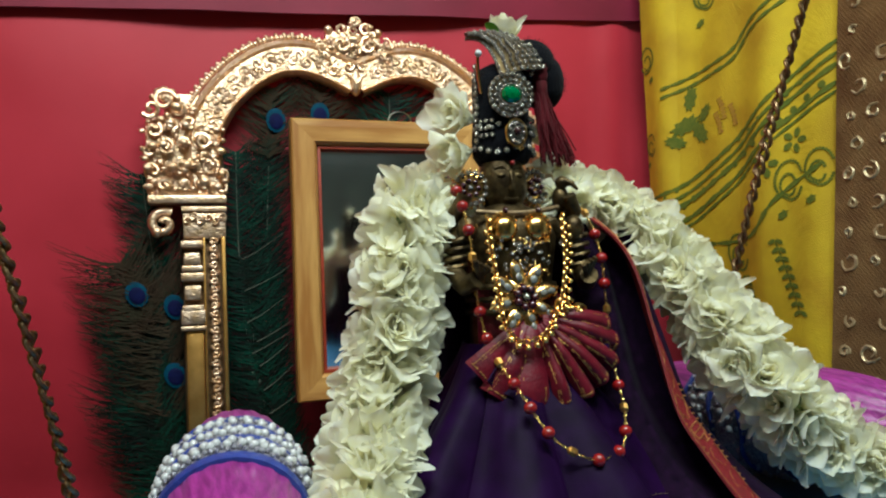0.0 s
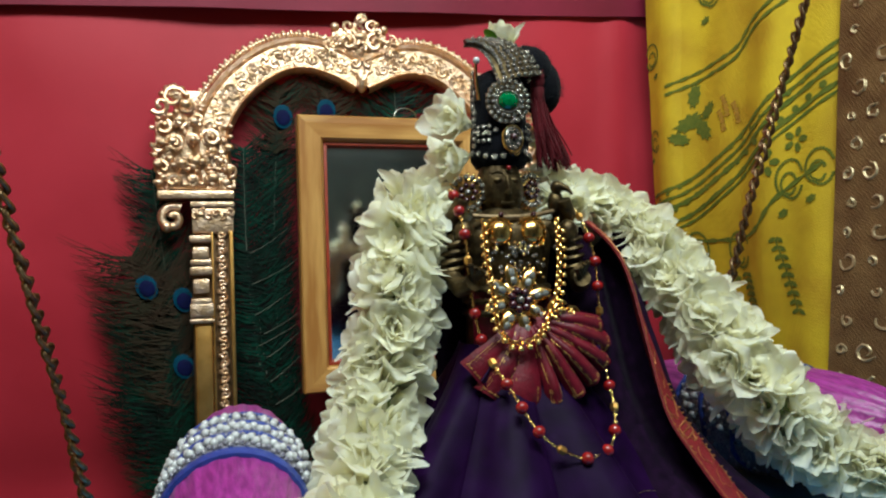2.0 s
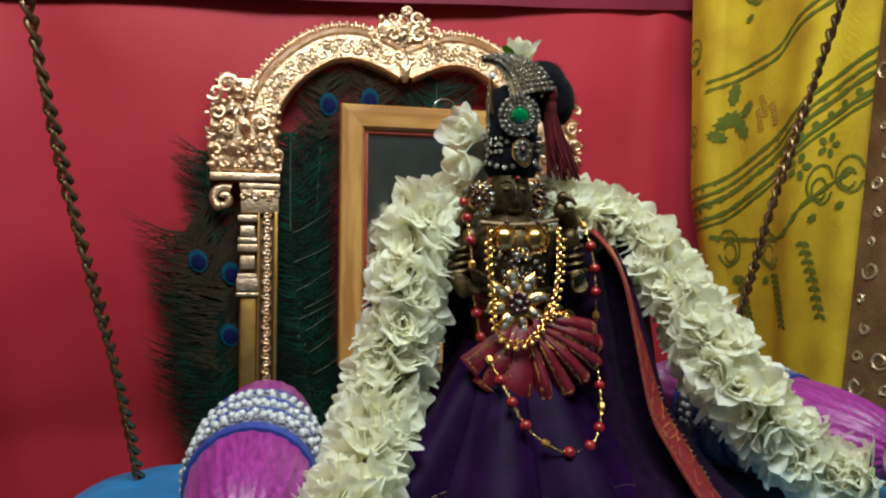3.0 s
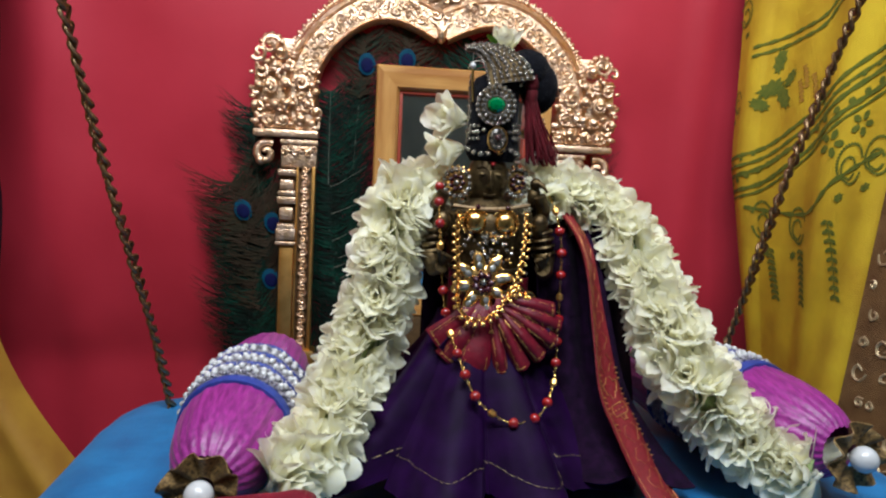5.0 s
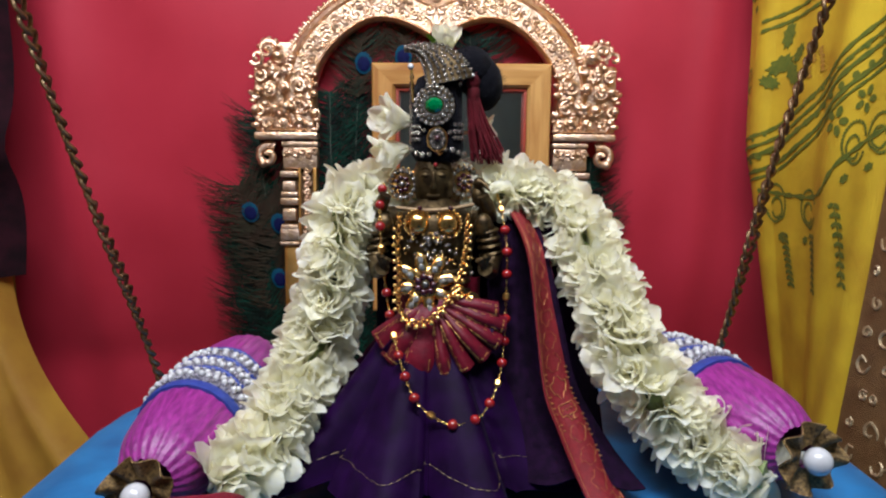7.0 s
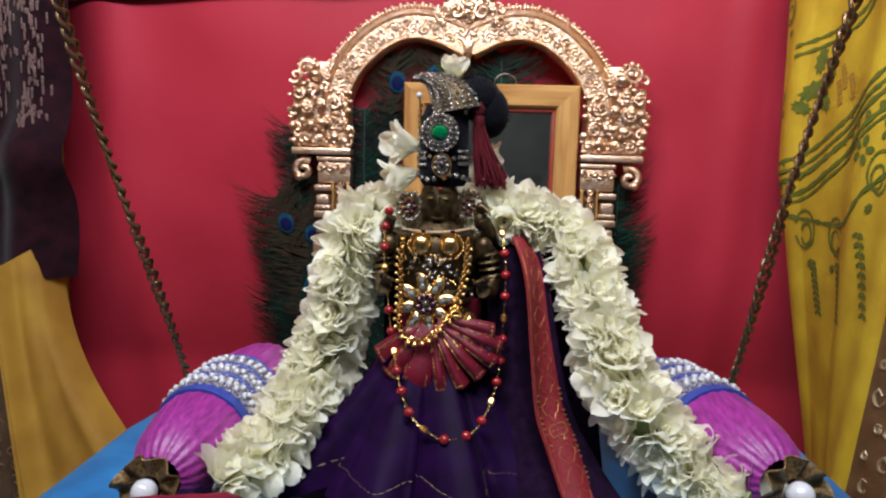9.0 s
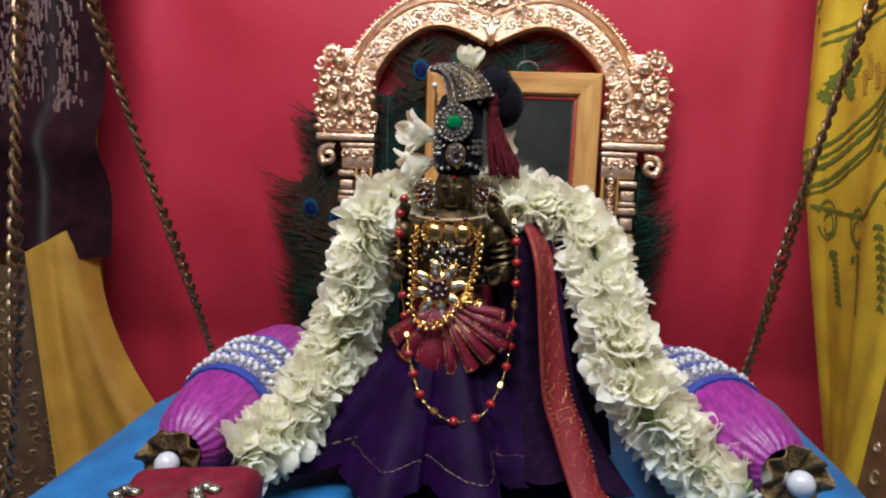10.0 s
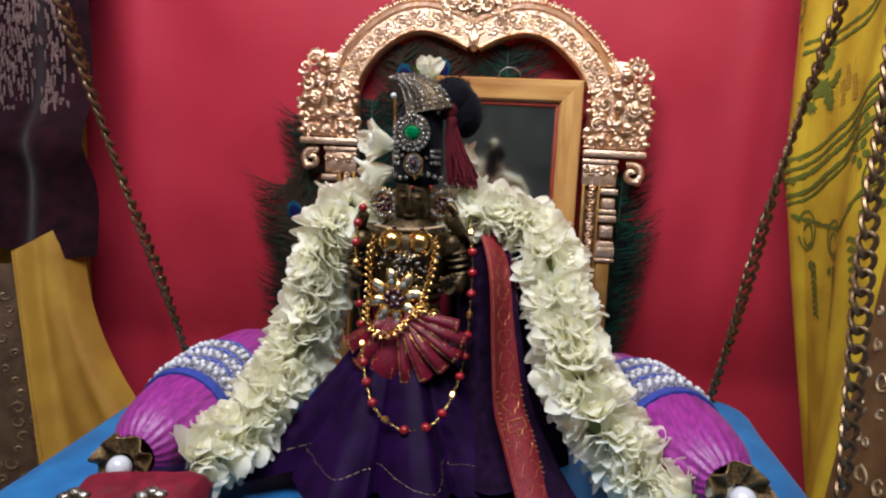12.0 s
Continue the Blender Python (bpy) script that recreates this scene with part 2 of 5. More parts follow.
MAGENTA = material("magenta_silk", (0.31, 0.028, 0.25), 0.42, contrast=(0.3, 0.7), colour2=(0.14, 0.009, 0.12), scale=480, stretch=(1, 0.04, 1), bump=0.5, bump_scale=520, sheen=0.08)
BLUE_CLOTH = weave(material("blue_satin", (0.015, 0.17, 0.42), 0.6, colour2=(0.010, 0.11, 0.30), scale=30, bump=0.2, bump_scale=150, sheen=0.1), 600, 0.12)
BLUE_RIBBON = material("royal_blue_ribbon", (0.025, 0.05, 0.28), 0.45, scale=200, bump=0.3)
SILVER_TRIM = material("silver_grey_glitter", (0.50, 0.48, 0.52), 0.35, metal=0.4, colour2=(0.16, 0.15, 0.22), scale=900, bump=0.8, bump_scale=1600)
PEARL = material("pearl", (0.58, 0.58, 0.60), 0.22, coat=0.4, scale=60)
GOLD_NET = material("bronze_gold_tissue", (0.30, 0.19, 0.07), 0.42, metal=0.6, colour2=(0.06, 0.035, 0.015), scale=700, bump=0.7, bump_scale=1400)
MAROON = material("maroon_silk", (0.17, 0.006, 0.020), 0.55, spec=0.25, colour2=(0.10, 0.004, 0.012), scale=90, bump=0.35, bump_scale=600, sheen=0.02)
FAN_RED = material("crimson_silk", (0.135, 0.003, 0.014), 0.45, spec=0.3, colour2=(0.075, 0.002, 0.009), scale=160, bump=0.35, bump_scale=900, sheen=0.02)
SASH_RED = material("red_gold_brocade_border", (0.20, 0.013, 0.018), 0.5, metal=0.0, spec=0.3, colour2=(0.14, 0.010, 0.014), scale=420, bump=0.6, bump_scale=1100)
RED_BEAD = material("red_coral", (0.27, 0.008, 0.010), 0.25, coat=0.3, scale=200, colour2=(0.18, 0.005, 0.006))
CRYSTAL = material("rhinestone", (0.52, 0.47, 0.40), 0.14, metal=0.8, colour2=(0.07, 0.065, 0.07), scale=900, bump=0.5, bump_scale=900, vary=0.35)
GARNET = material("garnet_stone", (0.040, 0.004, 0.010), 0.12, coat=0.6, scale=300)
CLEAR = material("clear_cut_stone", (0.30, 0.30, 0.27), 0.1, metal=0.35, colour2=(0.16, 0.15, 0.14), scale=420, bump=0.6, bump_scale=500, vary=0.25)
EMERALD = material("emerald_stone", (0.0, 0.13, 0.035), 0.03, coat=1.0, scale=420, colour2=(0.0, 0.10, 0.028))
PETAL = material("jasmine_petal", (0.95, 0.945, 0.87), 0.5, spec=0.3, colour2=(0.93, 0.90, 0.70), scale=140, bump=0.04, bump_scale=500, translucent=0.58, vary=0.04)
LEAF = material("fresh_green_leaf", (0.12, 0.30, 0.02), 0.45, scale=200, translucent=0.2)
CORE = material("garland_stems", (0.30, 0.36, 0.16), 0.7, colour2=(0.18, 0.24, 0.08), scale=200)
TASSEL = material("maroon_thread", (0.12, 0.006, 0.013), 0.7, spec=0.2, colour2=(0.06, 0.003, 0.006), scale=500, stretch=(1, 1, 0.1), bump=0.6, bump_scale=1600, sheen=0.03)
FEATHER_GREEN = material("peacock_green_barb", (0.006, 0.042, 0.026), 0.6, spec=0.12, colour2=(0.005, 0.014, 0.010), scale=40)
FEATHER_BROWN = material("peacock_bronze_barb", (0.038, 0.024, 0.016), 0.75, spec=0.06, colour2=(0.03, 0.026, 0.016), scale=60)
FEATHER_DARK = material("peacock_dark_barb", (0.008, 0.009, 0.007), 0.7, spec=0.1, colour2=(0.006, 0.006, 0.006), scale=60)
EYE_TEAL = material("peacock_turquoise", (0.004, 0.05, 0.095), 0.7, spec=0.1, scale=200)
EYE_BLUE = material("peacock_deep_blue", (0.004, 0.006, 0.05), 0.7, spec=0.1, scale=200)
QUILL = material("pale_quill", (0.14, 0.14, 0.11), 0.5, scale=200)
PLASTER = material("pale_green_plaster", (0.40, 0.47, 0.45), 0.8, scale=4, bump=0.2, bump_scale=40)
CEILING = material("white_ceiling_paint", (0.75, 0.75, 0.72), 0.85, scale=4)
TILE = material("grey_floor", (0.25, 0.22, 0.2), 0.5, scale=6)
REFLECTED_GREY = material("reflected_panel_grey", (0.24, 0.26, 0.27), 0.5, scale=30, stretch=(1, 1, 0.1))
STEEL = material("steel_wire", (0.5, 0.48, 0.45), 0.3, metal=1.0, scale=200)

GLASS = bpy.data.materials.new("mirror_glass")
GLASS.use_nodes = True
GLASS.node_tree.nodes["Principled BSDF"].inputs["Base Color"].default_value = (0.80, 0.86, 0.86, 1)
GLASS.node_tree.nodes["Principled BSDF"].inputs["Metallic"].default_value = 1.0
GLASS.node_tree.nodes["Principled BSDF"].inputs["Roughness"].default_value = 0.10
GLOW = bpy.data.materials.new("lamp_tube")
GLOW.use_nodes = True
GLOW.node_tree.nodes["Principled BSDF"].inputs["Emission Color"].default_value = (1, 0.97, 0.93, 1)
GLOW.node_tree.nodes["Principled BSDF"].inputs["Emission Strength"].default_value = 6.0

# ---- the room that closes the place ----
X0, X1, Y0, Y1, Z0, Z1 = -1.1, 1.1, -1.7, 0.42, -0.62, 1.06
solid("floor", Geo().box(((X0 + X1) / 2, (Y0 + Y1) / 2, Z0 - 0.03), (X1 - X0 + 0.2, Y1 - Y0 + 0.2, 0.06)), TILE, "plain grey floor below the swing", "floor", kind="structure")
solid("ceiling", Geo().box(((X0 + X1) / 2, (Y0 + Y1) / 2, Z1 + 0.03), (X1 - X0 + 0.2, Y1 - Y0 + 0.2, 0.06)), CEILING, "plain white alcove ceiling", "ceiling", kind="structure")
for nm, c, s in (("wall_west", (X0 - 0.03, (Y0 + Y1) / 2, 0.22), (0.06, Y1 - Y0, Z1 - Z0)), ("wall_east", (X1 + 0.03, (Y0 + Y1) / 2, 0.22), (0.06, Y1 - Y0, Z1 - Z0)),
                 ("wall_south", (0, Y0 - 0.03, 0.22), (X1 - X0 + 0.12, 0.06, Z1 - Z0)), ("wall_north", (0, Y1 + 0.03, 0.22), (X1 - X0 + 0.12, 0.06, Z1 - Z0))):
    solid(nm, Geo().box(c, s), PLASTER, "plain pale green plaster wall", "wall", kind="structure")
lamp = thing("tube_lamp", "white tube lamp on the alcove ceiling", "lamp")
part("housing", Geo().box((LAMP[0], LAMP[1], Z1 - 0.015), (0.56, 0.05, 0.026), 0.004), CEILING, lamp)
part("tube", Geo().tube([(LAMP[0] - 0.26, LAMP[1], Z1 - 0.042), (LAMP[0] + 0.26, LAMP[1], Z1 - 0.042)], 0.012, 10), GLOW, lamp)


# Far-wall panel and handle are invented so the mirror has something dark to reflect.
door = thing("mirror_reflection_panel", "unseen grey door panel added for the mirror to reflect", "door", kind="structure")
part("leaf", Geo().box((0.30, Y0 + 0.012, -0.14), (0.74, 0.024, 0.94), 0.004), REFLECTED_GREY, door)
part("handle", Geo().ball((0.02, Y0 + 0.035, -0.14), 0.012, 12, 8), IRON, door)
# Blue block added low at the far wall for its mirror reflection.
solid("blue_reflection_block", Geo().box((0.25, Y0 + 0.14, -0.42), (0.62, 0.22, 0.40), 0.02), BLUE_CLOTH, "unseen blue block added for the mirror to reflect", "chest")


# ---- cloth backdrop and side curtains ----
def red_wall(u, v):
    x, z = -0.50 + 0.95 * u, Z0 + 0.03 + v * (0.432 - Z0 - 0.03)
    y = 0.363 + 0.004 * noise.noise((x * 5, z * 3, 0)) + 0.0035 * math.sin(14 * x + 5 * z) + 0.002 * noise.noise((x * 18, z * 11, 4))
    fall = min(0.20, max(0.0, 0.16 - z))
    y += 0.85 * fall * fall
    y -= 0.012 * math.exp(-((x + 0.40 + 0.12 * (z - 0.3)) / 0.035) ** 2) + 0.006 * math.exp(-((x - 0.27 - 0.06 * z) / 0.02) ** 2)
    return (x, y, z)


def top_band(u, v):
    x, z = -0.52 + 0.90 * u, v
    low = 0.372 + 0.062 * (x + 0.29)
    z = low + v * (Z1 - 0.004 - low)
    y = 0.350 + 0.002 * math.sin(9 * x) + 0.006 * v + 0.003 * noise.noise((x * 12, z * 9, 2))
    return (x, y, z)


backdrop = thing("red_backdrop_cloth", "deep red satin backdrop cloth hung smooth on the wall", "curtain", kind="structure")
part("cloth", Geo().sheet(red_wall, 100, 70, 0.003), RED_CLOTH, backdrop)
part("valance", Geo().sheet(top_band, 60, 20, 0.002), SHADED_BAND, backdrop, "red cloth band across the top, colour darkened for fold shade")


def right_curtain(u, z):
    """The yellow side curtain: u runs from the wall forwards."""
    x = 0.316 + 0.022 * u - 0.10 * (0.3 - z) * u + 0.20 * max(0.0, 0.2 - z) * (1 - u)
    y = 0.328 - 0.216 * u
    w = 0.0035 * math.sin(9.5 * u + 1.5 * z + 0.6) + 0.0014 * math.sin(23 * u - 6 * z) + 0.002 * noise.noise((u * 6, z * 9, 7))
    if u < 0.2:
        w += 0.004 * math.sin((0.2 - u) / 0.2 * math.pi)
    return Vector((x - 0.98 * w, y - 0.17 * w, z))


def left_curtain(u, z):
    x = -0.447 - 0.16 * u
    y = 0.348 - 0.02 * u
    w = 0.006 * math.sin(11 * u + 2 * z) + 0.003 * math.sin(27 * u - 4 * z)
    return Vector((x, y - w, z))


curtain_r = thing("side_curtain", "bright yellow cotton curtain with green block prints and brocade border", "curtain", "side curtains")
part("cloth", Geo().sheet(lambda u, v: right_curtain(-0.02 + 1.04 * u, -0.55 + 1.6 * v), 90, 110, 0.0016), YELLOW, curtain_r)


def border_r(u, v):
    z = -0.55 + 1.6 * v
    p = right_curtain(1.02, z)
    return (p.x - 0.0045 + 0.03 * u - 0.004 * math.sin(3.0 * u), p.y + 0.002 - 0.15 * u + 0.003 * math.sin(9 * u), z)


part("border", Geo().sheet(border_r, 16, 60, 0.0018), BROCADE, curtain_r, "brown and gold brocade border")
curtain_l = thing("side_curtain", "yellow cotton curtain with brown brocade border, shade in its colours", "curtain", "side curtains")
part("cloth", Geo().sheet(lambda u, v: left_curtain(u, -0.55 + 1.6 * v), 30, 50, 0.0016), YELLOW_SHADED, curtain_l)


def border_l(u, v):
    z = -0.55 + 0.615 * v
    return (-0.440 - 0.11 * u + 0.05 * (0.05 - z) * (1 - u), 0.268 - 0.03 * u + 0.006 * math.sin(9 * u + 2 * z), z)


# Left border uses the shade-darkened brocade copy.
part("border", Geo().sheet(border_l, 14, 50, 0.0018), BROCADE_SHADED, curtain_l, "brown and gold brocade border")


def fold_l(u, v):
    """The loose lit end of the yellow cloth, flaring towards the seat."""
    a, b = Vector((-0.470, 0.250, 0.080)), Vector((-0.432, 0.286, 0.108))
    c, d = Vector((-0.420, 0.235, -0.27)), Vector((-0.288, 0.242, -0.20))
    p = (a * (1 - u) + b * u) * (1 - v) + (c * (1 - u) + d * u) * v
    p += Vector((0.3, -1, 0)) * (0.007 * math.sin(7 * u + 2) + 0.004 * math.sin(13 * u + 3 * v)) * (0.4 + v)
    p.x -= 0.026 * u * math.sin(math.pi * min(1.0, 1.35 * v))
    if u > 0.8:
        p += Vector((0, 0.03, 0)) * ((u - 0.8) / 0.2) ** 2
    return p


# Cloth and hem wear the shade-darkened yellow.
loose_end = thing("loose_cloth_end", "yellow cloth end draped behind the swing, shade in its colour", "cloth")
part("cloth", Geo().sheet(fold_l, 24, 24, 0.0016), YELLOW_SHADED, loose_end)
part("hem", Geo().tube([fold_l(0.04, k / 24) + Vector((0, -0.0014, 0)) for k in range(25)], 0.0012, 6), YELLOW_SHADED, loose_end, "rolled hem of the yellow cloth, shade in its colour")


def drape(u, v):
    """Dark velvet drape bunched high beside the backdrop."""
    z = 0.62 - v * 0.55
    wide = 0.187 - 0.015 * v
    x = -0.560 + wide * u
    return (x - 0.016 + 0.006 * math.sin(5 * v), 0.296 - 0.02 * math.sin(2.5 * math.pi * u + 2 * v) + 0.012 * noise.noise((u * 3, v * 5, 1)) - 0.018 * math.exp(-((v - 0.77) / 0.05) ** 2), z)


# Out of view; hung forward to block lamp light from the left cloth.
part("unseen_shade_fall", Geo().sheet(lambda u, v: (-0.602 + 0.085 * u + 0.006 * math.sin(12 * u), 0.236 - 0.44 * u, -0.55 + 1.58 * v), 24, 10, 0.0016), YELLOW_SHADED, curtain_l, "unseen yellow cotton fall added to block light, shade in its colour")
velvet = thing("velvet_drape", "dark purple velvet drape with worn silver-gold zari patches", "curtain")
part("cloth", Geo().sheet(drape, 24, 40, 0.003), MAROON_VELVET, velvet)


def on_right(u, z, lift=0.0016):
    p = right_curtain(u, z)
    q, r = right_curtain(u + 0.01, z), right_curtain(u, z + 0.005)
    n = (q - p).cross(r - p).normalized()
    n = n if n.x < 0 else -n
    return p + n * lift


def print_strip(geo, uz, width, wob=0.0):
    """A printed line on the right curtain, through the given (u, z)."""
    pts = spline([(u * 0.2, z, 0) for u, z in uz], max(6, len(uz) * 6))
    for k in range(len(pts) - 1):
        quad = []
        for i, side in ((k, 1), (k, -1), (k + 1, -1), (k + 1, 1)):
            a, b = pts[max(0, i - 1)], pts[min(len(pts) - 1, i + 1)]
            t = (b - a) / (np.linalg.norm(b - a) + 1e-9)
            w = width * (0.5 + 1.3 * wob * math.sin(i * 2.1))
            quad.append(on_right((pts[i][0] - side * t[1] * w) / 0.2, pts[i][1] + side * t[0] * w))
        geo.add(quad, [(0, 1, 2, 3)])
    return geo


def print_blob(geo, u, z, ru, rz, turn=0.0, n=9, dent=0.25):
    c = [on_right(u, z)]
    for i in range(n * 2):
        a = math.pi * i / n
        r = 1.0 - dent * (i % 2)
        du, dz = ru * r * math.cos(a), rz * r * math.sin(a)
        c.append(on_right(u + (du * math.cos(turn) - dz * math.sin(turn)) / 0.2, z + du * math.sin(turn) + dz * math.cos(turn)))
    return geo.add(c, [(0, i + 1, (i + 1) % (2 * n) + 1) for i in range(2 * n)])


g = Geo()
for dz, w in ((0.0, 0.0035), (-0.010, 0.003), (-0.019, 0.004), (-0.034, 0.004), (-0.041, 0.0025)):
    print_strip(g, [(0.0, 0.207 + dz), (0.2, 0.217 + dz), (0.40, 0.236 + dz), (0.57, 0.257 + dz), (0.77, 0.288 + dz), (1.0, 0.312 + dz)], w, 0.12)
part("print_band", g, GREEN_PRINT, curtain_r, "green printed stripes with dots")
g = Geo()
for dz in (0.0, -0.009):
    print_strip(g, [(0.12, 0.319 + dz), (0.35, 0.328 + dz), (0.51, 0.336 + dz), (0.62, 0.356 + dz), (0.8, 0.372 + dz)], 0.003, 0.15)
part("print_band", g, GREEN_PRINT, curtain_r, "thin pair of green printed lines")
g = Geo()
for k in range(16):
    u = 0.03 + 0.061 * k
    print_blob(g, u, 0.207 - 0.0265 + 0.105 * u ** 1.15, 0.0034, 0.0034, 0, 5, 0.1)
    print_blob(g, u + 0.03, 0.207 - 0.0055 + 0.105 * u ** 1.15, 0.0022, 0.0018, 0.5, 5, 0.1)
part("print_dot", g, GREEN_PRINT, curtain_r, "row of green printed dots")
g = Geo()
print_strip(g, [(0.13, 0.160), (0.35, 0.158), (0.6, 0.162), (0.74, 0.190), (0.95, 0.215)], 0.0035, 0.2)
part("print_band", g, GREEN_PRINT, curtain_r, "wavy green printed line")
g = Geo()
for u, z, a, s in ((0.27, 0.303, 1.4, 1.0), (0.24, 0.277, 0.4, 1.2), (0.32, 0.268, 2.2, 1.1), (0.19, 0.262, 2.8, 0.9), (0.35, 0.285, 0.9, 0.8)):
    print_blob(g, u, z, 0.014 * s, 0.0075 * s, a, 9, 0.3)
part("print_leaf", g, GREEN_PRINT, curtain_r, "green printed leaf spray")
g = Geo()
for k in range(5):
    a = 2 * math.pi * k / 5
    print_blob(g, 0.70 + 0.008 * math.cos(a) / 0.2, 0.222 + 0.008 * math.sin(a), 0.0050, 0.0034, a, 5, 0.1)
    print_blob(g, 0.83 + 0.007 * math.cos(a) / 0.2, 0.238 + 0.007 * math.sin(a), 0.0045, 0.003, a, 5, 0.1)
part("print_flower", g, GREEN_PRINT, curtain_r, "small green printed flowers")
g = Geo()
for cu, cz, s, h in ((0.80, 0.197, 1.0, 1), (0.93, 0.205, 0.9, 1), (0.25, 0.140, 1.1, -1), (0.50, 0.140, 1.0, 1), (0.35, 0.395, 1.0, 1), (0.66, 0.41, 1.0, -1), (0.02, 0.26, 0.7, 1), (0.03, 0.35, 0.8, -1)):
    for q in (1.0, 0.55):
        pts = []
        for i in range(15):
            a = 2 * math.pi * i / 14 * 0.92 + 0.6
            r = s * q * (0.011 + 0.007 * math.cos(a - 1.2))
            pts.append((cu + h * r * math.cos(a) / 0.2, cz + 1.4 * r * math.sin(a)))
        print_strip(g, pts, 0.0022 * s, 0.25)
    print_blob(g, cu - h * 0.02, cz - 0.02 * s, 0.006 * s, 0.004 * s, 0.6, 6, 0.3)
for u0, z0, u1, z1 in ((0.74, 0.155, 0.86, 0.095), (0.30, 0.12, 0.36, 0.075), (0.55, 0.125, 0.62, 0.08)):
    print_strip(g, [(u0, z0), ((u0 + u1) / 2, (z0 + z1) / 2), (u1, z1)], 0.0016)
    for k in range(9):
        s = k / 8
        print_blob(g, u0 + (u1 - u0) * s + 0.018, z0 + (z1 - z0) * s, 0.0042, 0.0022, -0.5, 5, 0.15)
        print_blob(g, u0 + (u1 - u0) * s - 0.018, z0 + (z1 - z0) * s, 0.0042, 0.0022, 0.5, 5, 0.15)
part("print_paisley", g, GREEN_PRINT, curtain_r, "green printed paisley and sprigs")
g = Geo()
for u, z in ((0.44, 0.285), (0.50, 0.276), (0.42, 0.272)):
    print_strip(g, [(u, z + 0.010), (u + 0.02, z), (u + 0.03, z - 0.011)], 0.0045, 0.3)
part("print_stroke", g, PINK_PRINT, curtain_r, "faded orange printed strokes")


def border_motifs(fn, n, seed, va, vb, tall):
    rnd = random.Random(seed)
    geo = Geo()
    v = 0.20
    for k in range(n):
        v = va + (vb - va) * k / n
        for q in range(6):
            u, R = 0.10 + 0.15 * q + rnd.uniform(-0.05, 0.05), rnd.uniform(0.0035, 0.0085)
            pts = []
            turns, st, h = rnd.uniform(0.7, 1.2), rnd.uniform(0, 6.28), rnd.choice((-1, 1))
            for i in range(12):
                s = i / 11
                a, r = st + h * 2 * math.pi * turns * s, R * (1 - 0.6 * s)
                uu, vv = u + r * math.cos(a) / 0.15, v + rnd.uniform(0, 0.001) + r * math.sin(a) / tall
                p, e, f2 = Vector(fn(uu, vv)), Vector(fn(uu + 0.01, vv)), Vector(fn(uu, vv + 0.004))
                nrm = (e - p).cross(f2 - p).normalized()
                nrm = nrm if nrm.y < 0 else -nrm
                pts.append(p + nrm * 0.0010)
            geo.tube(pts, lambda s: 0.0011 * (0.4 + math.sin(math.pi * (0.1 + 0.8 * s))), 5)
    return geo


part("zari_scroll", border_motifs(border_r, 30, 3, 0.26, 0.68, 1.6), ZARI, curtain_r, "raised pale gold thread scrolls")
part("zari_scroll", border_motifs(border_l, 22, 5, 0.40, 0.97, 0.7), DULL_ZARI, curtain_l, "dull gold thread scrolls")
rnd = random.Random(11)
g = Geo()
for k in range(760):
    v = rnd.uniform(0.30, 0.72)
    u = rnd.gauss(0.40 + 0.9 * (0.56 - v), 0.11) if rnd.random() < 0.75 else rnd.gauss(0.80, 0.05)
    if not 0.04 < u < 0.95 or v > 0.80:
        continue
    p, e, f2 = Vector(drape(u, v)), Vector(drape(u + 0.02, v)), Vector(drape(u, v + 0.01))
    nrm = (e - p).cross(f2 - p).normalized()
    nrm = nrm if nrm.y < 0 else -nrm
    g.box(p + nrm * 0.0016, (rnd.uniform(0.0014, 0.0032), 0.0012, rnd.uniform(0.004, 0.012)), 0.0005)
part("zari_patch", g, material("worn_zari", (0.32, 0.22, 0.20), 0.45, metal=0.5, colour2=(0.12, 0.07, 0.08), scale=500), velvet, "worn rose-gold thread patches")


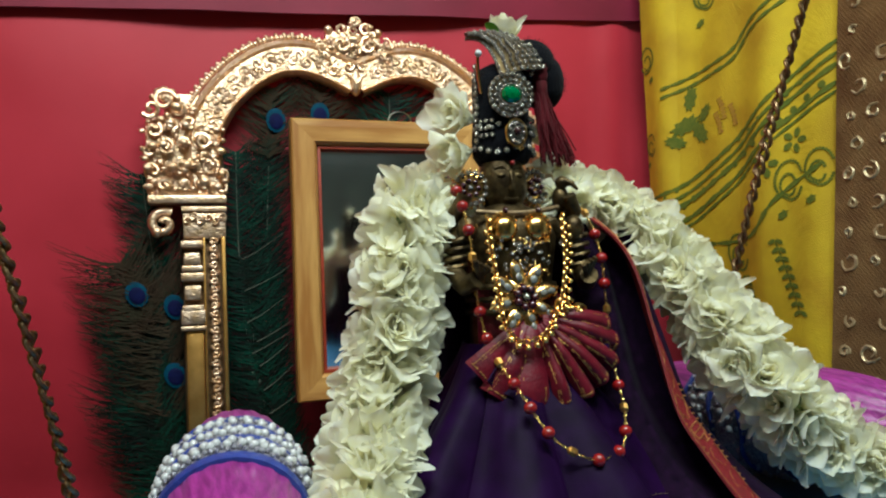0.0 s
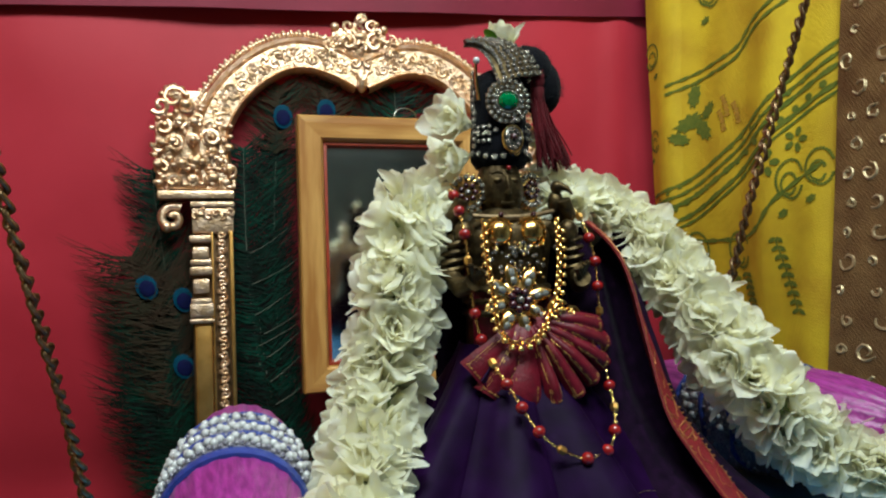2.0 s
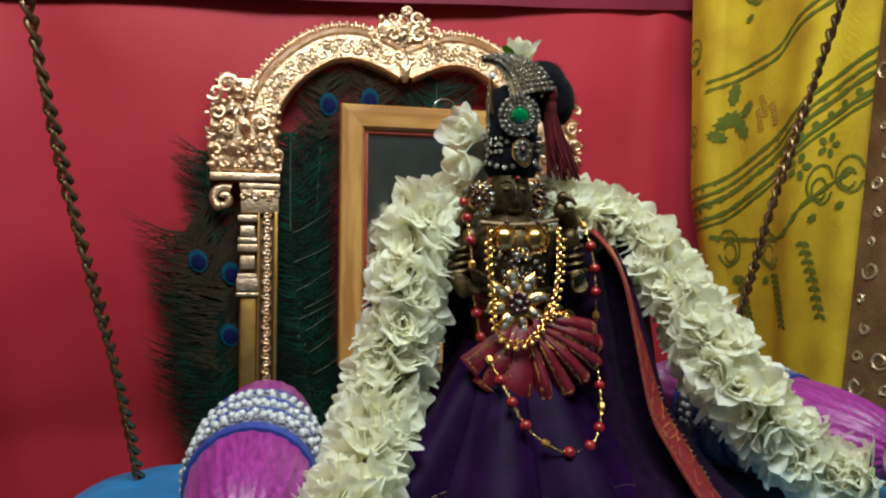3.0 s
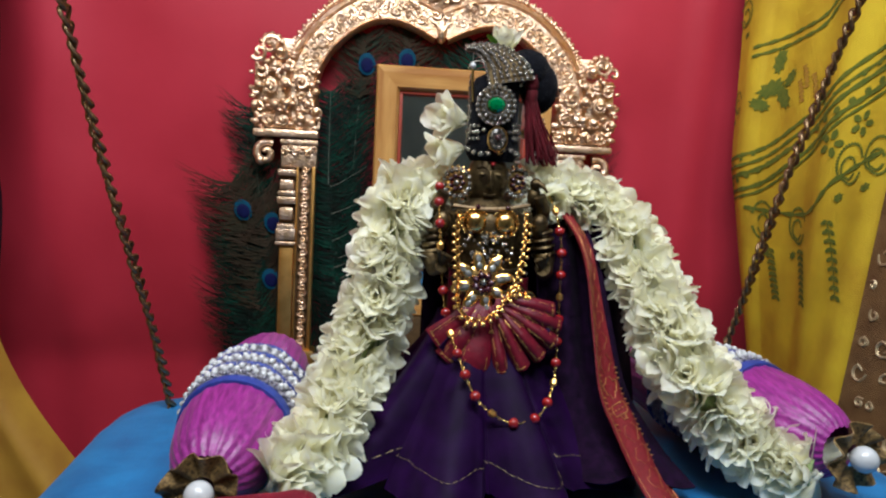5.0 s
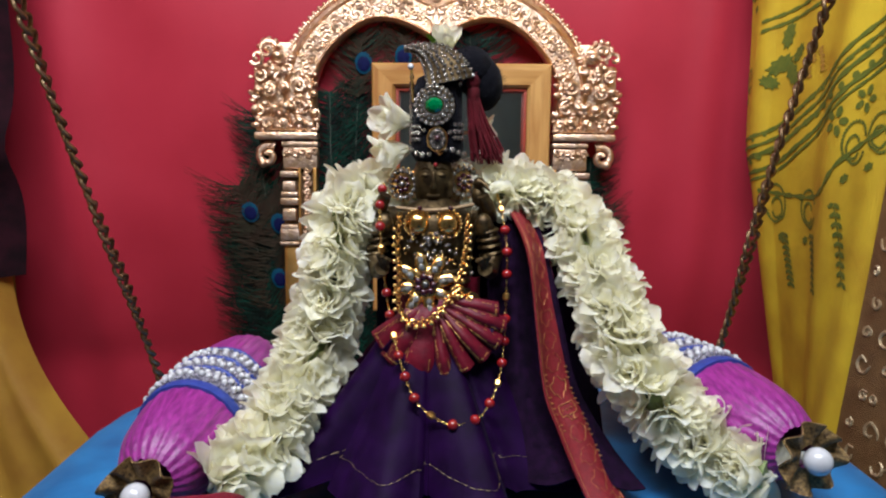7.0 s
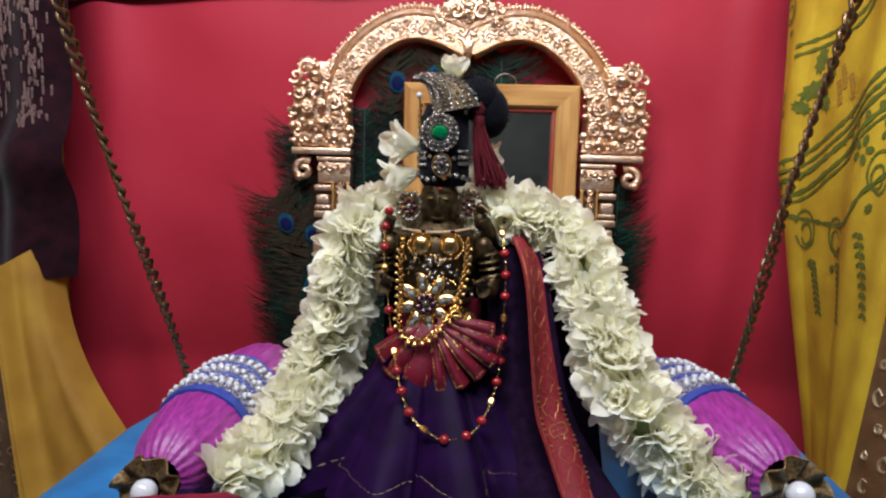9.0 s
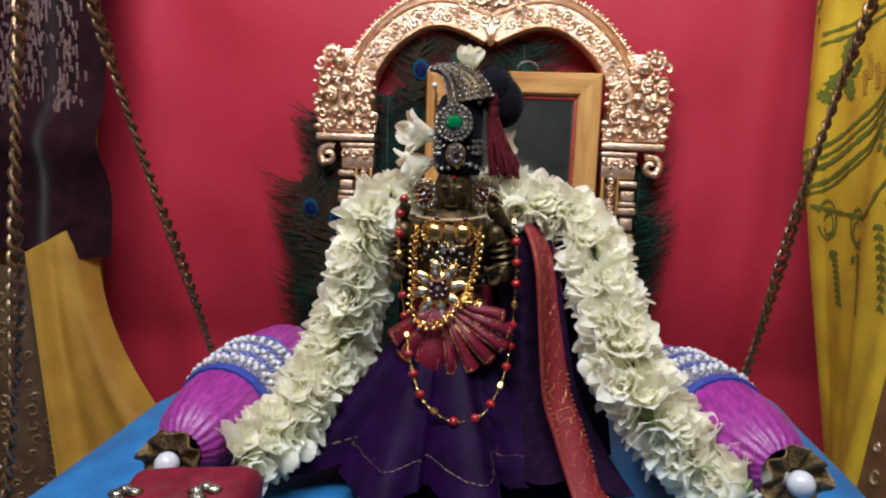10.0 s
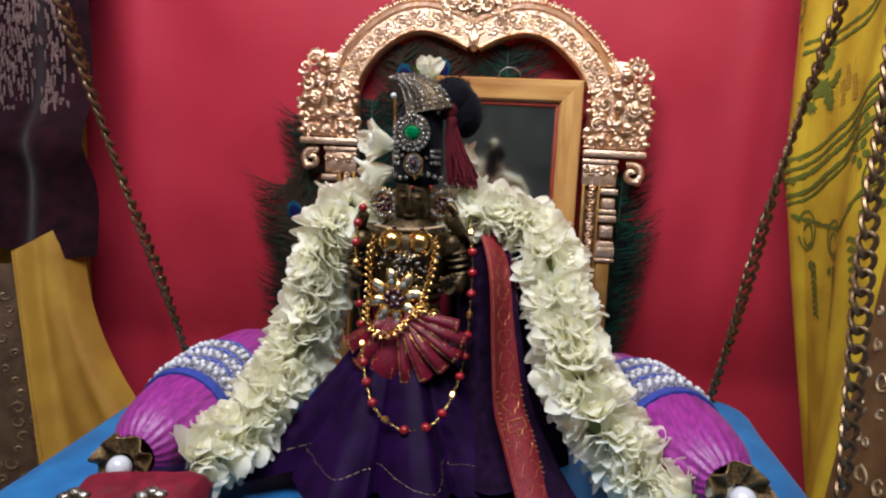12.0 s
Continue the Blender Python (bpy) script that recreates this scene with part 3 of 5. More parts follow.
# ---- peacock feathers behind the arch ----
def feather(base, eye, seed, side=1.0, reach=0.03, shown=True, label="dark peacock feather with blue eye tucked behind the gold arch"):
    rnd = random.Random(seed)
    ob = thing("peacock_feather", label, "feather", "peacock feathers")
    b, e = Vector(base), Vector(eye)
    d = (e - b).normalized()
    s = Vector((d.z, 0, -d.x))
    bend = s * 0.02 * side
    L = (e - b).length + 0.03
    centre = lambda t: b + d * (L * t) + bend * math.sin(math.pi * t)
    part("quill", Geo().tube([centre(i / 14) for i in range(15)], lambda t: 0.0011 * (1 - 0.8 * t), 6), QUILL, ob, "pale quill")
    green, brown, dark = Geo(), Geo(), Geo()
    te = (e - b).length / L
    for k in range(430):
        t = 0.22 + 0.78 * k / 430
        near = abs(t - te) * L
        for sg in (-1, 1):
            ln = reach * (0.55 + 0.7 * t) * rnd.uniform(0.75, 1.25)
            geo = brown if shown and near < 0.034 and rnd.random() < 0.7 else (green if rnd.random() < 0.6 else dark)
            lift = rnd.uniform(-0.004, 0.004)
            a = 0.25 + 0.95 * rnd.random()
            w = 0.0007 if geo is not brown else 0.0008
            pts = []
            for q in range(5):
                r = q / 4
                p = centre(t) + Vector((0, -0.003 if geo is brown else 0.0, 0)) + s * (sg * ln * r) + d * (ln * a * r ** (1.3)) + Vector((0, lift * r - 0.002 * math.sin(3 * r), 0)) + d * 0.004 * r * r * rnd.uniform(-1, 1)
                pts.append(p)
            verts = []
            for q, p in enumerate(pts):
                ww = w * (1 - 0.75 * q / 4)
                verts += [p + d * ww, p - d * ww]
            geo.add(verts, [(2 * q, 2 * q + 1, 2 * q + 3, 2 * q + 2) for q in range(4)])
    if seed in (46, 50):
        pale = Geo()
        for k in range(4):
            t = 0.55 + 0.07 * k
            ln = 0.052 * rnd.uniform(0.6, 1.1)
            pale.tube([centre(t) + s * (ln * r) + d * (0.018 * r ** 1.4 * rnd.uniform(0.9, 1.1)) + Vector((0, -0.0045, 0)) for r in (0.05, 0.35, 0.7, 1.0)], lambda q: 0.00035 * (1 - 0.7 * q), 5)
        part("pale_barb_fringe", pale, QUILL, ob, "pale stray barbs")
    for nm, geo, mt in (("green_barb_fringe", green, FEATHER_GREEN), ("eye_barb_fringe", brown, FEATHER_BROWN), ("dark_barb_fringe", dark, FEATHER_DARK)):
        if geo.v:
            part(nm, geo, mt, ob, smooth=False)
    m = frame_at(e, (0, -1, 0), s)
    if not shown:
        return ob
    for nm, rx, rz, off, mt in (("eye_ring", 0.0088, 0.0112, 0.0060, EYE_TEAL), ("eye_centre", 0.0064, 0.0074, 0.0070, EYE_BLUE)):
        g = Geo().ball((0, 0, 0), 1.0, 14, 6, (rx, rz, 0.0008))
        shift = Vector((0, -off, 0)) - d * (0.001 if nm == "eye_centre" else 0)
        g.moved(Matrix.Translation(shift) @ m)
        part(nm, g, mt, ob)
    return ob


for i, (bx, ex, ez, sd, rc) in enumerate(((-0.07, -0.193, 0.131, -1, 0.028), (-0.06, -0.163, 0.119, -1, 0.028), (-0.09, -0.164, 0.061, -1, 0.030), (-0.05, -0.074, 0.283, -1, 0.022), (-0.03, -0.034, 0.290, 1, 0.022),
                                          (-0.09, -0.180, 0.205, -1, 0.020), (-0.05, -0.105, 0.225, -1, 0.036), (-0.11, -0.178, 0.02, -1, 0.030), (0.10, 0.160, 0.105, 1, 0.022), (0.10, 0.155, 0.16, 1, 0.020),
                                          (-0.03, -0.095, 0.13, -1, 0.034), (-0.10, -0.185, 0.085, -1, 0.028), (-0.02, 0.030, 0.285, 1, 0.034))):
    feather((bx, 0.349, -0.14), (ex, 0.3455 + 0.0008 * (i % 3), ez), 40 + i, sd, rc, i < 5)


# ---- gilded arch ----
arch = thing("gilded_arch", "ornate copper-gold relief arch frame standing before the red cloth", "arch")
YA = 0.322
half = [(-0.133, 0.222), (-0.134, 0.262), (-0.122, 0.293), (-0.100, 0.318), (-0.075, 0.334), (-0.050, 0.3385), (-0.025, 0.333), (0.0, 0.3215)]
centre_l = spline([(x, 0, z) for x, z in half], 240)


def band(side):
    g = Geo()
    P = centre_l
    T = np.gradient(P, axis=0)
    T /= np.linalg.norm(T, axis=1, keepdims=True)
    N = np.stack([-T[:, 2], np.zeros(len(T)), T[:, 0]], 1)
    prof = [(-0.0165, 0.006), (-0.0165, -0.005), (-0.0135, -0.009), (-0.0115, -0.006), (0.0085, -0.006), (0.0105, -0.009), (0.0150, -0.006), (0.0165, 0.006)]

    def fn(u, v):
        i = round(v * (len(P) - 1))
        w, y = prof[round(u * (len(prof) - 1))]
        q = P[i] + N[i] * w
        return (side * min(q[0], 0.0), YA + y, q[2])
    g.grid(fn, len(prof) - 1, len(P) - 1)
    return g, P, N


for side in (1, -1):
    g, P, N = band(side)
    part("arch_band", g, ARCH_GOLD, arch)
    g = Geo()
    for k, q in enumerate(np.linspace(3, 52, 62)):
        i = int(4 * q)
        p = P[i] + N[i] * 0.0185
        g.ball((side * p[0], YA - 0.002, p[2]), 0.0027, 8, 5, (1, 1, 1))
        if k % 2:
            p = P[i] + N[i] * 0.0215
            g.ball((side * p[0], YA, p[2]), 0.0022, 7, 5)
    part("bead_rim", g, ARCH_GOLD, arch, "row of gold beads")
    g = Geo()
    for k, q in enumerate(np.linspace(3, 54, 30)):
        i = int(4 * q)
        p = P[i] - N[i] * (0.0015 + 0.003 * (k % 2 * 2 - 1))
        g.spiral((side * p[0], YA - 0.006, p[2]), 0.0055, 0.0014, 1.3, k * 1.1, 1 if k % 2 else -1, 0.25, 16, 6)
    grain = random.Random(17)
    for k in range(150):
        i = grain.randrange(8, 228)
        p = P[i] + N[i] * grain.uniform(-0.0095, 0.0070)
        g.ball((side * p[0], YA - 0.0062, p[2]), grain.uniform(0.0009, 0.0019), 6, 4, (grain.uniform(0.8, 1.6), 0.8, grain.uniform(0.8, 1.6)))
    part("vine_scroll", g, ARCH_GOLD, arch, "raised scrolling vine")
    # capital crowded with scrolls
    rnd = random.Random(23)
    g = Geo()
    g.box((side * -0.150, YA + 0.001, 0.247), (0.058, 0.012, 0.066), 0.004)
    g.box((side * -0.147, YA - 0.003, 0.2095), (0.062, 0.018, 0.007), 0.002)
    g.box((side * -0.149, YA + 0.001, 0.291), (0.030, 0.009, 0.02), 0.004)
    spots = [(-0.174, 0.285), (-0.163, 0.296), (-0.152, 0.286), (-0.172, 0.268), (-0.157, 0.271), (-0.144, 0.275), (-0.177, 0.250), (-0.163, 0.253), (-0.148, 0.257), (-0.134, 0.258), (-0.123, 0.250),
             (-0.173, 0.233), (-0.158, 0.236), (-0.143, 0.239), (-0.129, 0.238), (-0.119, 0.231), (-0.165, 0.221), (-0.150, 0.222), (-0.135, 0.222), (-0.122, 0.219)]
    for k, (x, z) in enumerate(spots):
        g.spiral((side * x, YA - 0.006 - rnd.uniform(0, 0.004), z), rnd.uniform(0.0048, 0.0080), rnd.uniform(0.0014, 0.0024), rnd.uniform(1.0, 1.7), rnd.uniform(0, 6.3), side * rnd.choice((-1, 1)), rnd.uniform(0.3, 0.8), 20, 7)
        g.ball((side * (x + rnd.uniform(-0.004, 0.004)), YA - 0.010 - rnd.uniform(0, 0.003), z + rnd.uniform(-0.004, 0.004)), rnd.uniform(0.0022, 0.0042), 9, 6, (1.3, 0.8, 1))
    for k in range(110):
        x, z = rnd.uniform(-0.182, -0.116), rnd.uniform(0.214, 0.288)
        if z > 0.27 and x > -0.14:
            continue
        g.ball((side * x, YA - 0.006 - rnd.uniform(0, 0.005), z), rnd.uniform(0.0014, 0.003), 7, 5, (rnd.uniform(0.8, 1.8), 1, rnd.uniform(0.7, 1.3)))
    g.spiral((side * -0.163, YA - 0.01, 0.292), 0.009, 0.0022, 1.5, 0.5, side, 0.6, 22, 7)
    for k in range(5):
        a = math.pi * (0.1 + 0.2 * k)
        g.ball((side * -0.163 + 0.010 * math.cos(a), YA - 0.004, 0.293 + 0.010 * math.sin(a)), 0.0032, 8, 5)
    part("capital", g, ARCH_GOLD, arch, "capital crowded with gold scrolls")
    # lower cap with side bracket
    g = Geo()
    g.box((side * -0.134, YA, 0.2015), (0.036, 0.018, 0.0045), 0.0012)
    g.box((side * -0.134, YA, 0.188), (0.034, 0.014, 0.022), 0.002)
    for k in range(6):
        g.spiral((side * (-0.148 + 0.0056 * k), YA - 0.008, 0.192 + 0.003 * (k % 2)), 0.0036, 0.0013, 1.2, k, 1, 0.4, 12, 6)
    g.spiral((side * -0.166, YA - 0.002, 0.190), 0.0115, 0.0042, 1.25, 1.0 if side > 0 else 2.1, side, 0.4, 22, 8)
    g.ball((side * -0.171, YA - 0.005, 0.183), 0.0048, 9, 6)
    part("bracket", g, ARCH_GOLD, arch, "scrolled bracket")
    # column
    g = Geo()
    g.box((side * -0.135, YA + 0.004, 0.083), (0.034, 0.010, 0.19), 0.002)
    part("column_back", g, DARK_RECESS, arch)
    g = Geo().box((side * -0.1195, YA - 0.002, 0.083), (0.0032, 0.013, 0.19), 0.001)
    g.box((side * -0.1350, YA - 0.001, 0.083), (0.0018, 0.012, 0.19), 0.0007)
    part("column_edge", g, ARCH_PLAIN, arch)
    g = Geo()
    z = 0.176
    k = 0
    while z > -0.008:
        g.spiral((side * -0.1275, YA - 0.005, z), 0.0036, 0.0015, 1.1, 0.6 + 2.4 * (k % 2), 1 if k % 2 else -1, 0.5, 12, 6)
        g.ball((side * (-0.1285 + 0.002 * (k % 2)), YA - 0.007, z - 0.003), 0.0022, 7, 5, (1.2, 0.9, 0.8))
        z -= 0.0068
        k += 1
    part("rope_trim", g, ARCH_GOLD, arch, "twisted gold scroll trim")
    g = Geo()
    for zc, h, w in ((0.172, 0.006, 0.018), (0.160, 0.010, 0.013), (0.152, 0.005, 0.017), (0.145, 0.007, 0.018), (0.132, 0.012, 0.013), (0.119, 0.006, 0.017), (0.112, 0.012, 0.019), (0.103, 0.004, 0.020)):
        part("baluster_block", Geo().box((side * -0.1445, YA - 0.004, zc), (w, 0.016, h), 0.0018), ARCH_GOLD, arch)
    part("pilaster", Geo().box((side * -0.1435, YA - 0.002, 0.043), (0.0145, 0.013, 0.115), 0.003), ARCH_PLAIN, arch, "plain polished gold pilaster")
    part("plinth", Geo().box((side * -0.136, YA, -0.018), (0.046, 0.024, 0.03), 0.003), ARCH_PLAIN, arch)
# crest
rnd = random.Random(9)
g = Geo()
g.box((0, YA + 0.002, 0.353), (0.052, 0.010, 0.026), 0.004)
for side in (1, -1):
    g.spiral((side * 0.013, YA - 0.006, 0.352), 0.0085, 0.0022, 1.4, 1.57, side, 0.6, 20, 7)
    g.spiral((side * 0.026, YA - 0.004, 0.347), 0.0075, 0.002, 1.3, 2.0, -side, 0.5, 18, 7)
    g.spiral((side * 0.011, YA - 0.004, 0.367), 0.0065, 0.002, 1.3, 0.5, side, 0.5, 18, 7)
    g.ball((side * 0.023, YA - 0.003, 0.366), 0.0042, 9, 6)
    g.ball((side * 0.034, YA - 0.002, 0.354), 0.0034, 9, 6)
    for k in range(9):
        g.ball((side * rnd.uniform(0.002, 0.028), YA - 0.007, rnd.uniform(0.342, 0.372)), rnd.uniform(0.0015, 0.003), 7, 5, (1.3, 1, 1))
g.ball((0, YA - 0.006, 0.357), 0.0062, 12, 8, (1.2, 0.8, 0.8))
g.ball((0, YA - 0.002, 0.374), 0.0045, 10, 6)
for k in range(34):
    x = rnd.uniform(-0.034, 0.034)
    z = 0.340 + rnd.random() * 0.036 * (1 - (x / 0.040) ** 2)
    g.spiral((x, YA - 0.005 - rnd.uniform(0, 0.003), z), rnd.uniform(0.0032, 0.0056), rnd.uniform(0.0010, 0.0016), 1.2, rnd.uniform(0, 6.3), rnd.choice((-1, 1)), 0.5, 12, 6)
part("crest", g, ARCH_GOLD, arch, "scrolled crest")
g = Geo()
g.ball((0, YA - 0.003, 0.318), 0.0085, 14, 8, (0.75, 0.7, 1.5))
for side in (1, -1):
    g.spiral((side * 0.006, YA - 0.007, 0.332), 0.0050, 0.0014, 1.3, 1.0, side, 0.3, 16, 6)
    g.tube([(side * 0.001, YA - 0.008, 0.316), (side * 0.005, YA - 0.009, 0.323), (side * 0.011, YA - 0.007, 0.326)], lambda s: 0.0014 * (1 - 0.6 * s), 6)
part("heart_drop", g, ARCH_GOLD, arch, "leafy heart-shaped drop")
arch.matrix_basis = pose(-0.0012, 0.004, 0.0075, -2.0) @ Matrix.Diagonal((1.017, 1.0, 1.017, 1.0))
# shelf that carries the arch and the mirror
ledge = thing("ledge", "dark cloth-covered ledge behind the swing", "shelf")
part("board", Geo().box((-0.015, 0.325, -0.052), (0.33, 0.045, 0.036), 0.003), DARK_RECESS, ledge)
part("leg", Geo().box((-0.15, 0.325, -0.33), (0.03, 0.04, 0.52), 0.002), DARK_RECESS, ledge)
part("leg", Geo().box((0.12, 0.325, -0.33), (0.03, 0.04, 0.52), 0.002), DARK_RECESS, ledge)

# ---- framed mirror ----
mirror = thing("framed_mirror", "rectangular mirror in golden varnished wood frame with red inner edge", "mirror")
MX0, MX1, MZ0, MZ1, MY, MW = -0.064, 0.113, 0.032, 0.281, 0.322, 0.0235


def rail(p0, p1, inner0, inner1):
    """One mitred rail: outer edge p0-p1, inner edge inner0-inner1, with a stepped face."""
    g = Geo()
    rows = []
    for s, y in ((0.0, 0.010), (0.0, -0.004), (0.06, -0.006), (0.30, -0.0062), (0.86, -0.0055), (0.96, -0.002), (1.0, 0.001), (1.0, 0.010)):
        a = [p0[k] + (inner0[k] - p0[k]) * s for k in (0, 1)]
        b = [p1[k] + (inner1[k] - p1[k]) * s for k in (0, 1)]
        rows.append([(a[0], MY + y, a[1]), (b[0], MY + y, b[1])])
    verts = [p for r in rows for p in r]
    n = len(rows)
    faces = [(2 * i, 2 * i + 1, 2 * ((i + 1) % n) + 1, 2 * ((i + 1) % n)) for i in range(n)]
    faces += [tuple(2 * i for i in range(n)), tuple(2 * i + 1 for i in range(n))[::-1]]
    return g.add(verts, faces)


o = [(MX0, MZ0), (MX1, MZ0), (MX1, MZ1), (MX0, MZ1)]
q = [(MX0 + MW, MZ0 + MW), (MX1 - MW, MZ0 + MW), (MX1 - MW, MZ1 - MW), (MX0 + MW, MZ1 - MW)]
for k in range(4):
    part("rail", rail(o[k], o[(k + 1) % 4], q[k], q[(k + 1) % 4]), WOOD_H if k % 2 == 0 else WOOD, mirror, smooth=False)
g = Geo()
w = 0.0028
for c, s in ((((MX0 + MX1) / 2, MY + 0.002, MZ1 - MW - w / 2), (MX1 - MX0 - 2 * MW, 0.005, w)), (((MX0 + MX1) / 2, MY + 0.002, MZ0 + MW + w / 2), (MX1 - MX0 - 2 * MW, 0.005, w)),
             ((MX0 + MW + w / 2, MY + 0.002, (MZ0 + MZ1) / 2), (w, 0.005, MZ1 - MZ0 - 2 * MW - 2 * w)), ((MX1 - MW - w / 2, MY + 0.002, (MZ0 + MZ1) / 2), (w, 0.005, MZ1 - MZ0 - 2 * MW - 2 * w))):
    g.box(c, s, 0.0005)
part("inner_edge", g, RED_TRIM, mirror, "red painted inner edge")
part("glass", Geo().box(((MX0 + MX1) / 2, MY + 0.006, (MZ0 + MZ1) / 2), (MX1 - MX0 - 2 * MW, 0.003, MZ1 - MZ0 - 2 * MW), 0.0004), GLASS, mirror, "slightly clouded mirror glass")
loop = Geo().tube([(0.038 + 0.011 * math.cos(a), MY + 0.004, 0.283 + 0.009 * abs(math.sin(a))) for a in np.linspace(0, math.pi, 14)], 0.0006, 6)
part("hanging_loop", loop, STEEL, mirror, "thin wire hanging loop")
foot = Geo().box(((MX0 + MX1) / 2, 0.326, -0.0005), (0.10, 0.016, 0.066), 0.002)
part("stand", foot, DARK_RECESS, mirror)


# ---- swing ----
def seat_z(x, y=0.0):
    return 0.008 + 0.055 * x


swing = thing("swing_seat", "small swing seat under blue satin hung on antique bronze chains", "swing")
part("board", Geo().box((0, 0, 0), (0.45, 0.285, 0.014), 0.003).moved(pose(0, 0.018, -0.034, 0, -3.1, 0)), WOOD_H, swing, "wooden seat board")


def cushion(u, v):
    a = 2 * math.pi * u
    e = 0.20
    cx, sx = math.cos(a), math.sin(a)
    rx = 0.252 * math.copysign(abs(cx) ** e, cx)
    ry = 0.162 * math.copysign(abs(sx) ** e, sx)
    b = math.pi * v
    k = math.sin(b) ** 0.28
    x, y = rx * k, 0.018 + ry * k
    z = seat_z(x) - 0.0155 - 0.0155 * math.copysign(abs(math.cos(b)) ** 0.5, math.cos(b))
    z += 0.003 * noise.noise((x * 14, y * 14, 3)) * k + 0.0015 * noise.noise((x * 50, y * 40, 8))
    return (x, y, z)


part("cover", Geo().grid(cushion, 120, 26, wrap_u=True), BLUE_CLOTH, swing, "blue satin seat cover")
LINK = Geo().ring((0, 0, 0), 0.0062, 0.0016, 20, 7, (1, 0, 0), (0, 0, 1), 0.74, 0.0016).mesh("link", IRON)
for nm, a, b in (("back", (0.2207, 0.155, 0.0), (0.2502, 0.062, 0.31)), ("front", (0.232, -0.075, 0.0), (0.250, -0.020, 0.31))):
    for side in (1, -1):
        p, q = Vector(a), Vector(b)
        p.x, q.x = side * p.x, side * q.x - (0.0 if side > 0 else 0.002)
        if side < 0 and nm == "back":
            p, q = Vector((-0.2095, 0.146, 0.0)), Vector((-0.2550, 0.037, 0.31))
        if side < 0 and nm == "front":
            p, q = Vector((-0.258, -0.060, 0.0)), Vector((-0.248, -0.030, 0.31))
        p.z = seat_z(p.x) - 0.014
        d = (q - p).normalized()
        n = int((Z1 - 0.01 - p.z) / d.z / 0.0096)
        n = min(n, 66)
        rows = [p + d * (0.0096 * k) for k in range(n)]
        chain = part("chain", Geo().tube([p - d * 0.004 + Vector((0.004 * math.cos(t), 0.004 * math.sin(t), 0)) for t in np.linspace(0, 6.28, 12)], 0.0012, 6, True), IRON, swing, "antique bronze curb chain")
        for k, c in enumerate(rows):
            sag = Vector((0.0015 * math.sin(k * 0.21), 0.002 * math.sin(k * 0.13), 0))
            ob = part("link", LINK, None, chain)
            m = frame_at(c + sag, d, (1, 0.25 * side, 0)) @ pose(0, 0, 0, 0, 0, (12 if nm == 'front' else 46 - 0.5 * abs(k - 34)) if side > 0 else -58) @ pose(0, 0, 0, 0, 9, 0)
            ob.matrix_basis = m @ pose(0, 0, 0, 0, 0, 16 * math.sin(k * 0.33) + random.Random(k).uniform(-6, 6))
        end = rows[-1]
        rod = Geo().tube([end, Vector((end.x, end.y, Z1 - 0.001))], 0.0022, 8)
        part("hanger", rod, IRON, chain)


